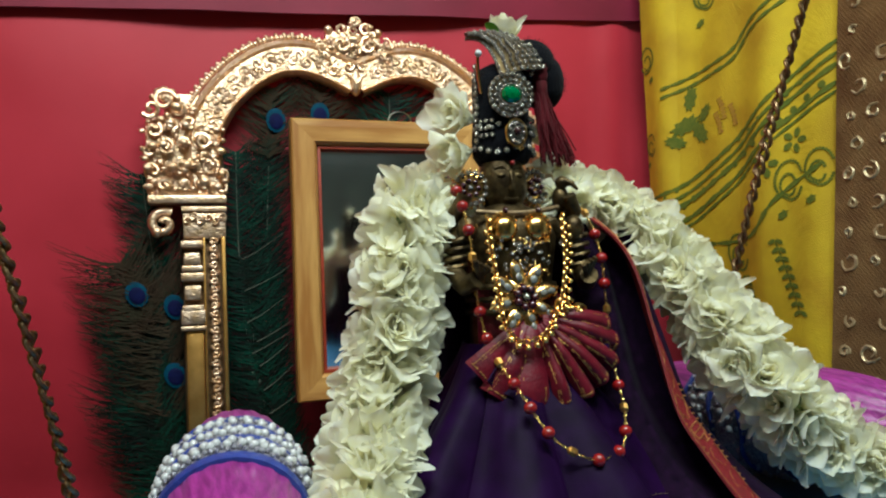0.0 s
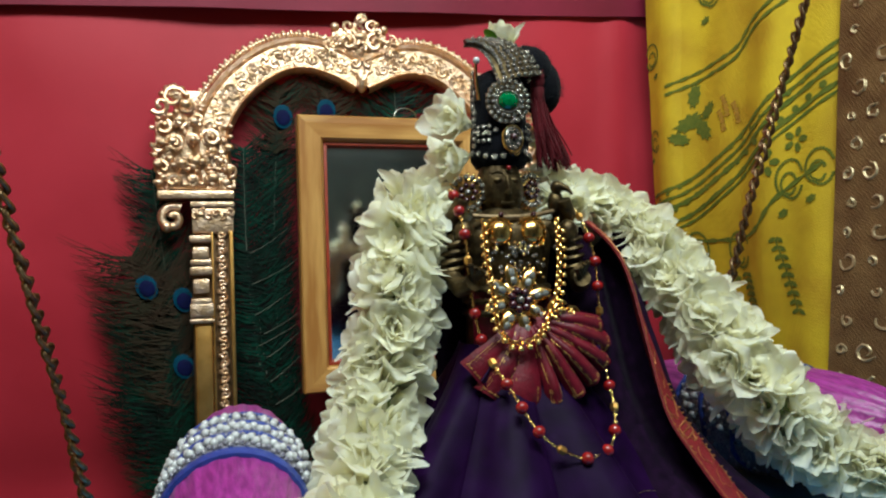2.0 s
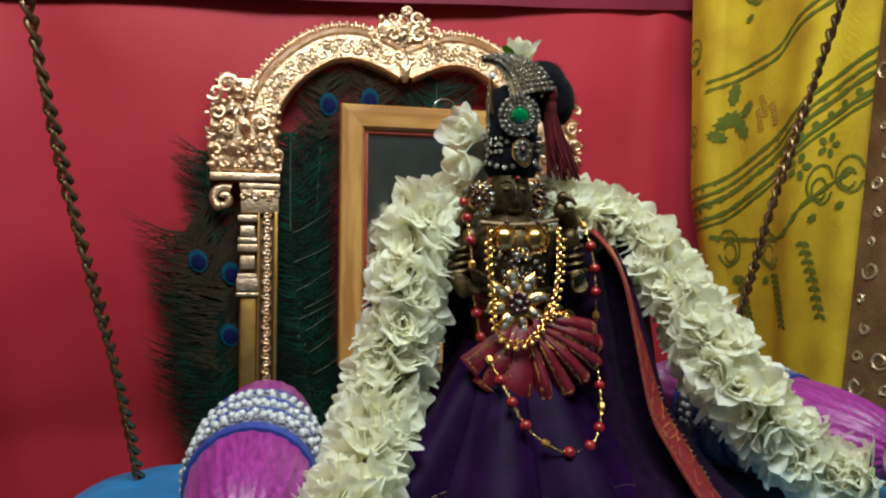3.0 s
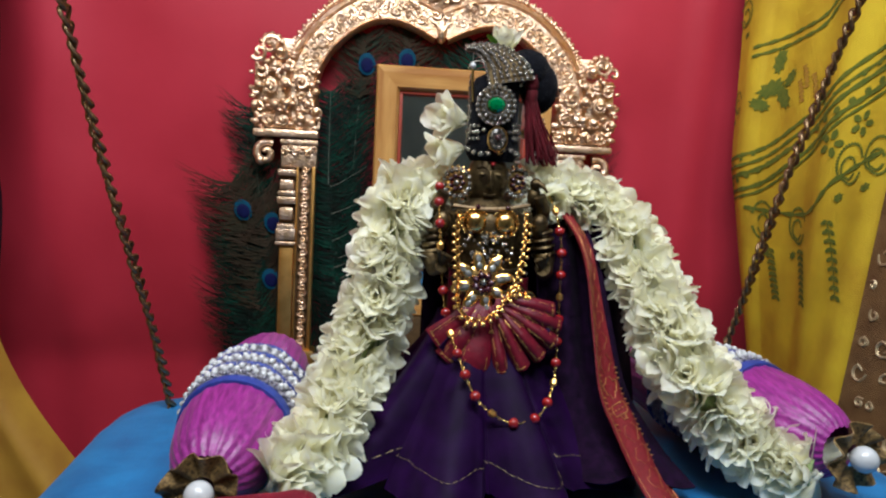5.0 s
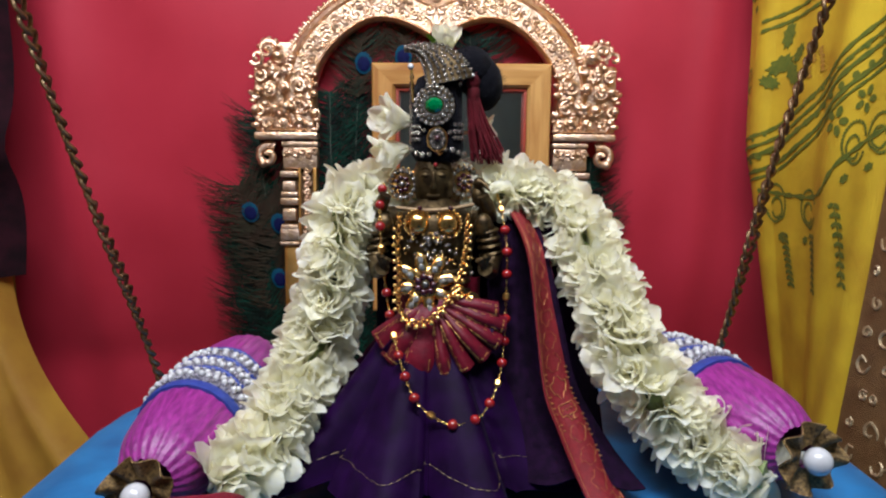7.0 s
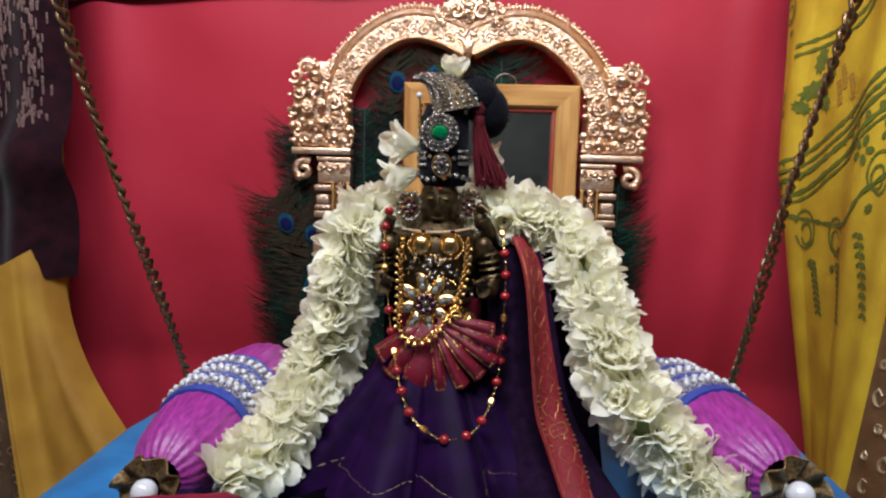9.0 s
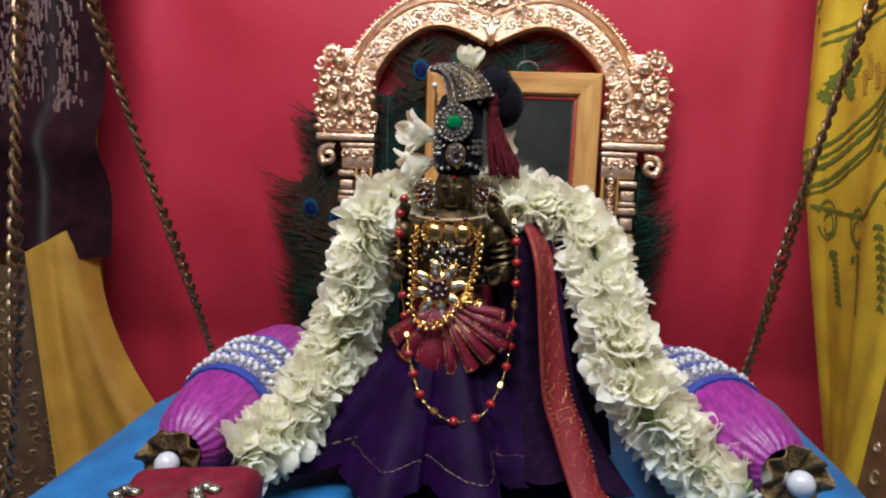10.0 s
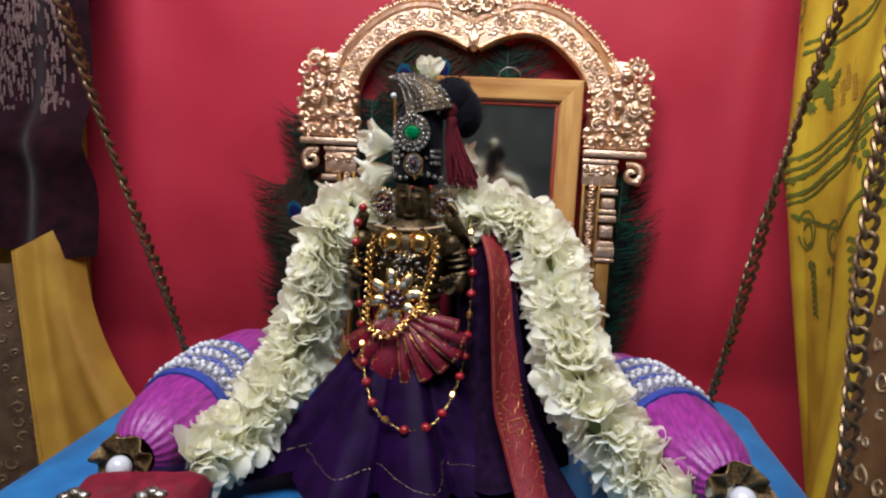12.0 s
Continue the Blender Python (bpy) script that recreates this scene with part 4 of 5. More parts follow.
# ---- bolsters ----
def bolster(a, b, r, label, spin, s0, s1):
    """A magenta bolster from its front end a to its rear end b, built along y."""
    ob = thing("bolster", label, "cushion", "bolsters on the swing")
    p, q = Vector(a), Vector(b)
    L = (q - p).length
    m = frame_at(p, q - p, (1, 0, 0)) @ pose(0, 0, 0, 0, 0, spin)

    def rad(s):
        return r * (1 - abs(2 * s - 1) ** 3.2) ** 0.42 * (1 + 0.05 * math.sin(math.pi * s)) + 0.004

    def body(u, v):
        s = 0.012 + 0.976 * v
        a2 = 2 * math.pi * u
        pinch = 1 - 2 * min(s, 1 - s)
        rr = rad(s) * (1 + (0.010 + 0.020 * pinch ** 6) * math.sin(22 * a2 + 3 * noise.noise((u * 4, v * 3, 1))) + 0.012 * noise.noise((math.cos(a2) * 4, math.sin(a2) * 4, s * 3)))
        return m @ Vector((rr * math.cos(a2), rr * math.sin(a2), L * s))
    part("body", Geo().grid(body, 160, 40, wrap_u=True), MAGENTA, ob, "magenta silk gathered along its length")

    def hoop(s, w, lift, geo, wav=0.0):
        prof = [(-w, -0.0008), (-w, lift), (-w * 0.5, lift * 1.4), (w * 0.5, lift * 1.4), (w, lift), (w, -0.0008)]

        def fn(u, v):
            a2 = 2 * math.pi * u
            dz, dr = prof[round(v * 5)]
            ss = s + (dz + wav * math.sin(7 * a2)) / L
            rr = rad(ss) * 1.025 + dr
            return m @ Vector((rr * math.cos(a2), rr * math.sin(a2), L * ss))
        return geo.grid(fn, 48, 5, wrap_u=True)
    
    belt = part("pearl_belt", hoop((s0 + s1) / 2, (s1 - s0) / 2 * L, 0.0006, Geo()), SILVER_TRIM, ob, "pearl belt on silver net")
    g = Geo()
    hoop(s0 - 0.02, 0.0034, 0.0010, g)
    for s in (s0 + 0.34 * (s1 - s0), s0 + 0.68 * (s1 - s0), s1):
        hoop(s, 0.0014, 0.0018, g, 0.0014)
    part("ribbon", g, BLUE_RIBBON, belt, "royal blue ribbon")
    g = Geo()
    for s in [s0 + f * (s1 - s0) for f in (0.05, 0.27, 0.40, 0.61, 0.75, 0.93)]:
        for k in range(90):
            a2 = 2 * math.pi * k / 90
            ss = s + 0.010 * math.sin(k * 2.4)
            rr = rad(ss) * 1.025 + 0.0016
            g.ball(m @ Vector((rr * math.cos(a2), rr * math.sin(a2), L * ss)), 0.0012, 6, 4)
    part("glitter", g, SILVER_TRIM, belt, "silver glitter stones")
    pearl = Geo().ball((0, 0, 0), 0.0019, 10, 7).mesh("pearl", PEARL)
    for s in [s0 + f * (s1 - s0) for f in (0.12, 0.20, 0.46, 0.54, 0.80, 0.88)]:
        n = 38
        for k in range(n):
            a2 = 2 * math.pi * (k + 0.5 * (round((s - s0) / (s1 - s0) * 100 / 7) % 2) + 0.2 * math.sin(k * 5.1 + 40 * s)) / n
            rr = rad(s) * 1.025 + 0.0022
            w = m @ Vector((rr * math.cos(a2), rr * math.sin(a2), L * s + 0.0007 * math.sin(k * 3.3 + 90 * s)))
            if w.z < p.z - r * 0.25:
                continue
            part("pearl", pearl, None, belt).location = w

    def ruff(u, v):
        a2 = 2 * math.pi * u
        rr = 0.006 + 0.012 * v
        f = math.sin(8 * a2 + 0.6) * 0.0035 * v - 0.016 * v * (1 - 0.4 * v)
        return m @ Vector((rr * math.cos(a2) * (1 + 0.12 * math.sin(3 * a2)), rr * math.sin(a2), 0.004 - 0.010 * (1 - v) ** 2 - 0.003 * v + f))
    part("end_ruffle", Geo().sheet(ruff, 70, 8, 0.0008), GOLD_NET, ob, "bronze-gold tissue ruffle")
    part("end_pearl", Geo().ball(m @ Vector((0, 0, -0.012)), 0.0068, 18, 12), PEARL, ob, "large pearl")
    return ob


bolster((-0.1385, -0.075, 0.036), (-0.1265, 0.095, 0.049), 0.0245, "magenta silk bolster with pearl belt on the blue seat", 20, 0.33, 0.60)
bolster((0.182, -0.068, 0.051), (0.130, 0.098, 0.050), 0.0245, "magenta silk bolster with loose pearl belt beside the garland", -20, 0.37, 0.67)

# ---- small jewelled pad ----
pad = thing("jewelled_pad", "small maroon silk pad with stone-set buttons before the bolster", "cushion")


def pad_fn(u, v):
    x, y = (u - 0.5) * 2, (v - 0.5) * 2
    k = (1 - abs(x) ** 7) ** 0.5 * (1 - abs(y) ** 5) ** 0.5
    return x, y, k


PM = pose(-0.117, -0.108, 0.021, 16, -5, 5)
for nm, sg in (("top", 1), ("underside", -1)):
    part(nm, Geo().grid(lambda u, v: PM @ Vector((pad_fn(u, v)[0] * 0.034, pad_fn(u, v)[1] * 0.022, sg * 0.017 * pad_fn(u, v)[2] + 0.003 * abs(pad_fn(u, v)[0]) ** 6 + 0.001 * noise.noise((u * 7, v * 6, 2)))), 36, 20), MAROON, pad)
for cx in (-0.027, 0.013):
    g, h = Geo(), Geo()
    for k in range(4):
        a = 1.2 * k + 0.5
        c = (cx + 0.0046 * math.cos(a), -0.004 + 0.0040 * math.sin(a), 0.0172)
        g.ball(PM @ Vector(c), 0.0032, 10, 6, (1.2, 1.0, 0.7))
        h.ring(PM @ Vector(c), 0.0032, 0.0007, 14, 5, (1, 0, 0), (0, 1, 0), 1.2)
    part("stone", g, CRYSTAL, pad, "grey cut stones")
    part("setting", h, BRASS, pad, "dark metal settings")

# ---- brass figure ----
g = Geo()
g.lathe([(0.036, 0.0), (0.038, 0.004), (0.033, 0.010), (0.030, 0.018), (0.026, 0.030), (0.022, 0.050), (0.021, 0.080), (0.0215, 0.100), (0.0205, 0.115), (0.0225, 0.130), (0.0250, 0.145), (0.0220, 0.153), (0.014, 0.159), (0.0085, 0.162), (0.0080, 0.170)], 28, (0.0, 0.008, 0.008), 1.0, 0.72)
g.ball((-0.0005, 0.011, 0.1800), 0.0112, 24, 16, (1.10, 1.0, 1.55))
g.tube([(-0.0005, 0.0008, 0.1855), (-0.0005, -0.0014, 0.1790), (-0.0005, -0.0002, 0.1770)], lambda s: 0.0009 + 0.0011 * s, 8)
for sx in (-1, 1):
    g.ball((-0.0005 + sx * 0.0042, 0.0016, 0.1835), 0.0021, 10, 6, (1.4, 0.8, 0.7))
    g.tube([(-0.0005 + sx * 0.0018, 0.0010, 0.1868), (-0.0005 + sx * 0.0045, 0.0014, 0.1880), (-0.0005 + sx * 0.0074, 0.0034, 0.1868)], 0.0006, 6)
    g.tube([(sx * 0.024, 0.006, 0.160), (sx * 0.031, 0.002, 0.150), (sx * 0.034, -0.002, 0.138), (sx * 0.031, -0.012, 0.131), (sx * 0.028, -0.020, 0.134)], lambda s: 0.0062 - 0.002 * s, 12)
    g.tube([(sx * 0.024, 0.010, 0.160), (sx * 0.032, 0.004, 0.161), (sx * 0.030, -0.004, 0.166), (sx * 0.027, -0.006, 0.173)], lambda s: 0.0056 - 0.0022 * s, 12)
    g.ball((sx * 0.0275, -0.008, 0.1565), 0.0056, 12, 8, (0.9, 0.9, 1.2))
    for k in range(4):
        g.ring((sx * (0.0325 - 0.001 * k), -0.002 - 0.001 * k, 0.140 + 0.0042 * k), 0.0058, 0.0013, 16, 6, (1, 0, 0.2), (0, 1, 0))
    for k in range(4):
        g.tube([(sx * 0.0275, -0.019, 0.134), (sx * (0.0275 - 0.004 + 0.0022 * k), -0.023, 0.139 + 0.001 * k)], 0.0014, 6)
g.tube([(-0.004, 0.0010, 0.1722), (-0.0005, 0.0000, 0.1716), (0.003, 0.0010, 0.1722)], 0.0009, 6)
for k in range(3):
    g.ring((0, 0.008, 0.118 + 0.006 * k), 0.0212, 0.0016, 26, 6, (1, 0, 0), (0, 0.74, 0))
g.ball((0.0250, -0.001, 0.1720), 0.0042, 12, 8, (1.0, 1.0, 1.5))
g.ball((0.0250, -0.003, 0.1795), 0.0034, 12, 8)
g.tube([(0.0255, -0.004, 0.1800), (0.0285, -0.007, 0.1785), (0.0305, -0.0085, 0.1755)], lambda s: 0.0024 * (1 - 0.75 * s), 8)
g.tube([(0.0250, 0.002, 0.1720), (0.0295, 0.006, 0.1640), (0.0340, 0.008, 0.1570)], lambda s: 0.0030 * (1 - 0.6 * s), 8)
solid("brass_figurine", g, BRASS, "aged brass temple figurine dressed in silk and jewels", "figurine")

solid("forehead_stone", Geo().ball((0.0005, 0.0002, 0.1895), 0.0013, 10, 6), RED_BEAD, "tiny red stone on the forehead of the figurine", "jewel")

# ---- skirt, fan pleats and shawl ----


def skirt(u, v):
    a = 2 * math.pi * u
    front = 0.5 + 0.5 * math.cos(a)
    r = 0.0235 + 0.0565 * v ** 1.55 + 0.006 * v * front
    ph = (8 * a + 0.9 * math.sin(2 * a) + 0.5) / (2 * math.pi)
    k = ph % 1.0
    saw = (k / 0.68 if k < 0.68 else (1 - k) / 0.32) * 2 - 1
    saw = math.sin(0.5 * math.pi * saw)
    fold = saw * (0.8 + 0.35 * math.sin(2.3 * math.floor(ph) + 1)) + 0.35 * noise.noise((4 * math.cos(a), 4 * math.sin(a), 2.2 * v)) + 0.12 * noise.noise((11 * math.cos(a), 11 * math.sin(a), 5 * v))
    r += 0.0150 * v ** 1.3 * fold
    z = 0.104 - 0.085 * v ** 1.12 - 0.0045 * v * fold + 0.004 * math.sin(math.pi * v)
    return (r * math.sin(a) * 1.02 - 0.002, 0.004 - r * math.cos(a) * 0.93, z)


dress = thing("silk_skirt", "deep purple silk skirt flaring in soft pleats round the figurine", "skirt")
part("skirt", Geo().sheet(skirt, 200, 26, 0.0009), PURPLE_SILK, dress)
g = Geo()
for k in range(150):
    u0, u1 = (k + 0.1) / 150, (k + 0.75) / 150
    pts = []
    for i in range(4):
        u = u0 + (u1 - u0) * i / 3
        p = Vector(skirt(u, 0.86))
        o2 = Vector((p.x, p.y, 0)).normalized()
        pts.append(p + o2 * 0.0008 + Vector((0, 0, 0.0004)))
    g.tube(pts, 0.00015, 5)
part("stitch_line", g, DULL_ZARI, dress, "gold thread stitch line near the hem")

fan = thing("pleated_fan", "crimson silk fan of pleats edged with gold thread at the waist", "cloth")
FO = Vector((-0.001, -0.015, 0.1160))
GOLD_EDGE = material("gold_edging_thread", (0.62, 0.36, 0.11), 0.45, metal=0.6, scale=500)
part("lining", Geo().sheet(lambda u, v: FO + Vector(((0.005 + 0.0310 * v) * math.cos(radians(-138 + 122 * u)), -0.002 - 0.009 * v + 0.0025 * math.sin(26 * u) * v, (0.005 + 0.0310 * v) * math.sin(radians(-138 + 122 * u)) - 0.002 * v * v)), 60, 10, 0.0007), PURPLE_SILK, fan, "purple silk lining")
part("waist_wrap", Geo().sheet(lambda u, v: (0.027 * math.sin(2.4 * u - 0.9), 0.012 - 0.0195 * math.cos(2.4 * u - 0.9) + 0.0015 * math.sin(20 * u), 0.130 - 0.006 * u - 0.034 * v), 40, 8, 0.0009), FAN_RED, fan, "crimson waist wrap")
rnd = random.Random(4)


def fan_pleat(angle, length, width, height, lift, droop, lean):
    """One rolled pleat: a tongue of cloth arched across its width."""
    a = radians(angle)
    d, w = Vector((math.cos(a), 0, math.sin(a))), Vector((-math.sin(a), 0, math.cos(a)))

    def fn(u, v):
        q = 2 * u - 1
        half_w = width * (0.34 + 0.66 * v ** 0.8)
        arch_y = height * (0.35 + 0.65 * v) * math.cos(0.5 * math.pi * q) ** 0.8
        p = FO + d * (0.004 + length * v) + w * (half_w * (q + lean * q * q * v))
        return p + Vector((0, 6.0 * (p.x - 0.006) ** 2 - 0.002 - lift - 0.009 * math.sin(1.9 * v) - arch_y + 0.0006 * math.sin(9 * v + angle), -droop * v * v))
    pleat = part("pleat", Geo().sheet(fn, 14, 12, 0.0007), FAN_RED, fan)
    g = Geo()
    for u, dense in ((0.16, 0.75), (0.24, 0.5), (0.86, 0.45)):
        v = 0.14
        while v < 0.95:
            l = rnd.uniform(0.02, 0.06)
            if rnd.random() < dense:
                g.tube([Vector(fn(u, x)) + Vector((0, -0.0006, 0)) for x in (v, v + l / 2, min(0.99, v + l))], rnd.uniform(0.00012, 0.00026), 5)
            v += l + 0.014
    for k in range(int(width * 2600)):
        u = rnd.uniform(0.1, 0.9)
        p = Vector(fn(u, 0.955)) + Vector((0, -0.0006, 0))
        g.box(p, (0.0009, 0.0004, 0.0004), 0.0001)
    part("gold_edge", g, GOLD_EDGE, pleat, "broken gold thread edging")


for row in ((-143, 0.032, 0.0083, 0.003, 0.0, 0.003, 0.1), (-126, 0.034, 0.0066, 0.004, 0.0014, 0.003, 0.0), (-103, 0.037, 0.0106, 0.0036, 0.0018, 0.001, -0.1),
            (-78, 0.0345, 0.0042, 0.0052, 0.002, 0.001, 0.0), (-61, 0.0355, 0.0045, 0.0058, 0.003, 0.001, 0.1), (-44, 0.0365, 0.0047, 0.0058, 0.0032, 0.002, 0.1),
            (-28, 0.038, 0.0045, 0.0052, 0.0024, 0.003, 0.0), (-13, 0.0375, 0.005, 0.0046, 0.0012, 0.005, 0.0), (1, 0.0325, 0.0047, 0.0036, 0.0, 0.006, 0.0)):
    fan_pleat(*row)


def shawl(u, v):
    top = Vector((0.038 + 0.020 * u, 0.022 - 0.010 * u, 0.160 + 0.004 * math.sin(math.pi * u)))
    path = spline([(0.0, 0, 0), (0.006, -0.016, -0.028), (0.011, -0.026, -0.060), (0.017, -0.036, -0.092), (0.032, -0.052, -0.120), (0.046, -0.070, -0.137)], 30)
    o2 = path[min(29, round(v * 29))]
    wid = 1.0 + 1.3 * v
    return Vector((top.x + o2[0] * (0.5 + 0.5 * u) + (u - 0.5) * 0.010 * wid - 0.004, top.y + o2[1] + 0.0045 * math.sin(11 * u + 2 * v) + 0.004 * u, top.z + o2[2] + (0.010 * (1 - v) * (1 - u))))


pallu = thing("velvet_shawl", "dark purple velvet shawl over the shoulder with red gold border", "shawl")
part("cloth", Geo().sheet(shawl, 36, 40, 0.0014), PURPLE_VELVET, pallu)
back_fall = Geo().sheet(lambda u, v: (0.036 + 0.052 * u + 0.02 * v * u, 0.020 + 0.012 * math.sin(7 * u) - 0.008 * v, 0.160 - 0.006 * u - 0.150 * v), 20, 20, 0.0014)
part("back_fall", back_fall, PURPLE_VELVET, pallu)
part("back_panel", Geo().sheet(lambda u, v: (-0.034 + 0.090 * u, 0.030 - 0.010 * (2 * u - 1) ** 2 + 0.003 * math.sin(14 * u), 0.158 - 0.130 * v), 24, 16, 0.0014), PURPLE_VELVET, pallu)
sash_path = spline([(0.050, 0.012, 0.163), (0.0555, -0.002, 0.150), (0.059, -0.011, 0.134), (0.063, -0.020, 0.102), (0.068, -0.029, 0.071), (0.075, -0.038, 0.054), (0.0845, -0.054, 0.032), (0.092, -0.072, 0.018)], 60)


def sash(u, v, lift=0.0):
    p = Vector(sash_path[min(59, round(v * 59))])
    w = Vector((0.60, 0.74, 0.28 * max(0, v - 0.5))).normalized()
    nrm = Vector((0.5, -0.7, 0.35))
    return p + w * ((u - 0.5) * (0.022 + 0.006 * v)) + nrm * (0.0018 * math.sin(5 * u + 6 * v) + lift)


part("border", Geo().sheet(lambda u, v: sash(u, v), 12, 59, 0.001), SASH_RED, pallu, "red border woven with gold")
g = Geo()
for u in (0.06, 0.94):
    g.tube([sash(u, k / 59, 0.0009) for k in range(60)], 0.00014, 5)
for k in range(13):
    v = 0.06 + 0.072 * k
    for hnd in (1, -1):
        pts = [sash(0.5 + hnd * (0.05 + 0.24 * math.sin(math.pi * s)) * (1 - 0.35 * s), min(0.99, v + 0.055 * s), 0.0008) for s in np.linspace(0, 1, 9)]
        g.tube(pts, 0.00016 if k not in (7, 8) else 0.00030, 5)
for k in range(30):
    a = 0.36 * k
    g.ball(sash(0.5 + (0.20 - 0.006 * k) * math.cos(a), 0.66 + (0.035 - 0.001 * k) * math.sin(a), 0.0010), 0.00045, 6, 4)
for k in range(22):
    v = 0.54 + 0.021 * k
    g.box(sash(0.84, v, 0.001), (0.0018, 0.0008, 0.0007), 0.0002)
    if k < 9:
        g.box(sash(0.14, v, 0.001), (0.0016, 0.0008, 0.0007), 0.0002)
part("gold_weave", g, material("dull_gold_thread", (0.50, 0.26, 0.08), 0.45, metal=0.6, colour2=(0.30, 0.10, 0.04), scale=500), pallu, "gold thread scroll weave")

# ---- headdress ----
turban = thing("headdress", "tall black velvet headdress set with rhinestone bands", "headdress")
part("crown", Geo().lathe([(0.0125, 0.0), (0.0150, 0.004), (0.0152, 0.012), (0.0143, 0.022), (0.0142, 0.034), (0.0140, 0.041), (0.0115, 0.047), (0.006, 0.050)], 30, (0.0015, 0.014, 0.1910)), VELVET, turban)
g = Geo()
for i, (c, r, s) in enumerate((((0.020, 0.018, 0.2435), 0.0140, (1.0, 1.0, 0.95)), ((0.028, 0.018, 0.235), 0.0112, (1, 1, 1.35)))):
    g.ball(c, r, 18, 12, s)
part("bun", g, VELVET, turban, "fuzzy black bun")
rnd = random.Random(2)
g = Geo()
for k in range(900):
    c, r = ((0.020, 0.018, 0.2435), 0.0138) if k % 2 else ((0.028, 0.018, 0.235), 0.0118)
    d = Vector((rnd.gauss(0, 1), rnd.gauss(0, 1), rnd.gauss(0, 1))).normalized()
    p = Vector(c) + d * r
    t = d.orthogonal().normalized() * 0.0003
    e = p + d * rnd.uniform(0.0008, 0.002) + Vector((rnd.uniform(-1, 1), rnd.uniform(-1, 1), rnd.uniform(-1, 1))) * 0.0008
    g.add([p + t, p - t, e], [(0, 1, 2)])
part("fuzz", g, VELVET, turban, smooth=False)


def on_crown(ang, z, r=0.0170):
    a = radians(ang)
    r *= 0.885
    return Vector((0.0015 + r * math.sin(a), 0.014 - r * math.cos(a), z)), Vector((math.sin(a), -math.cos(a), 0))


STONE = Geo().ball((0, 0, 0), 1.0, 8, 4, (1, 1, 0.75)).mesh("stone", CRYSTAL, smooth=False)


def stone(p, nrm, r, parent, name="stone"):
    ob = part(name, STONE, None, parent)
    ob.matrix_basis = frame_at(p, nrm) @ Matrix.Scale(r, 4)
    return ob


for k in range(11):
    p, n = on_crown(-80 + 16 * k, 0.1965 + 0.0016 * math.cos(k), 0.0180)
    stone(p, n, 0.0017, turban)
for k in range(9):
    p, n = on_crown(-82 + 18 * k, 0.2075 + 0.001 * (k % 2), 0.0176)
    stone(p, n, 0.0015, turban)
for k in range(3):
    for q in range(3):
        p, n = on_crown(38 + 11 * q, 0.2045 + 0.0035 * k, 0.0180)
        stone(p, n, 0.0015, turban)
        p, n = on_crown(-62 + 11 * q, 0.2035 + 0.0035 * k, 0.0178)
        stone(p, n, 0.0013, turban)
for k in range(12):
    p, n = on_crown(-78 + 2.2 * (k % 3), 0.202 + 0.0033 * k, 0.0172)
    stone(p, n, 0.0018, turban)

brooch = thing("emerald_brooch", "round rhinestone brooch with green stone on the headdress", "brooch")
BP, BN = Vector((0.0, -0.0015, 0.222)), Vector((-0.14, -1, 0.04)).normalized()
bm_ = frame_at(BP, BN)
part("plate", Geo().ball((0, 0, 0), 0.0112, 22, 8, (1, 1, 0.16)).moved(bm_), BRASS, brooch, "dark metal plate")
part("gem", Geo().ball((0, 0, 0.0016), 0.0046, 9, 5, (1.15, 1.0, 0.62)).moved(bm_), EMERALD, brooch, "faceted green gem", False)
part("gem_rim", Geo().ring((0, 0, 0.0018), 0.0054, 0.0006, 24, 6, (1, 0, 0), (0, 1, 0), 1.1).moved(bm_), CRYSTAL, brooch)
for n, R, r in ((16, 0.0074, 0.0014), (22, 0.0103, 0.0014)):
    for k in range(n):
        a = 2 * math.pi * k / n
        stone(bm_ @ Vector((R * math.cos(a), R * math.sin(a), 0.0017)), BN, r, brooch)

crest = thing("rhinestone_crest", "curved horn-shaped rhinestone crest on the headdress", "crest")


def crest_fn(u, v):
    """u from the hooked tip to the base, v from the hollow side to the bun side."""
    def bend(a, b, c, d):
        return a * (1 - u) ** 3 + b * (3 * u * (1 - u) ** 2) + c * (3 * u * u * (1 - u)) + d * u ** 3
    tip = Vector((-0.0172, 0, 0.2570))
    low = bend(tip - Vector((0, 0, 0.0022)), Vector((-0.0080, 0, 0.2545)), Vector((-0.0065, 0, 0.2470)), Vector((-0.0040, 0, 0.2350)))
    high = bend(tip, Vector((-0.0010, 0, 0.2620)), Vector((0.0140, 0, 0.2570)), Vector((0.0185, 0, 0.2400)))
    p = low.lerp(high, v)
    return Vector((p.x + 0.003 * u * v, 0.0105 - 0.0110 * u - 0.0035 * math.sin(math.pi * v) + 0.004 * u * v, p.z - 0.002))


part("plate", Geo().sheet(lambda u, v: crest_fn(u, v) + Vector((0, 0.0014, 0)), 12, 8, 0.0016), BRASS, crest, "dark metal plate")
for i in range(15):
    rows = 3 + round(5.2 * (i / 14) ** 0.7)
    for k in range(rows):
        stone(crest_fn(0.02 + 0.96 * i / 14, k / (rows - 1)), (0, -1, 0), 0.00105 + 0.0003 * (k % 2), crest)
part("tip_pearl", Geo().ball((-0.0135, 0.004, 0.2435), 0.0018, 10, 7), PEARL, crest, "tiny pearl")
part("post", Geo().tube([(-0.0132, 0.006, 0.2425), (-0.0128, 0.007, 0.2330), (-0.0120, 0.006, 0.2240)], 0.0008, 6), GOLD, crest, "thin gold post")
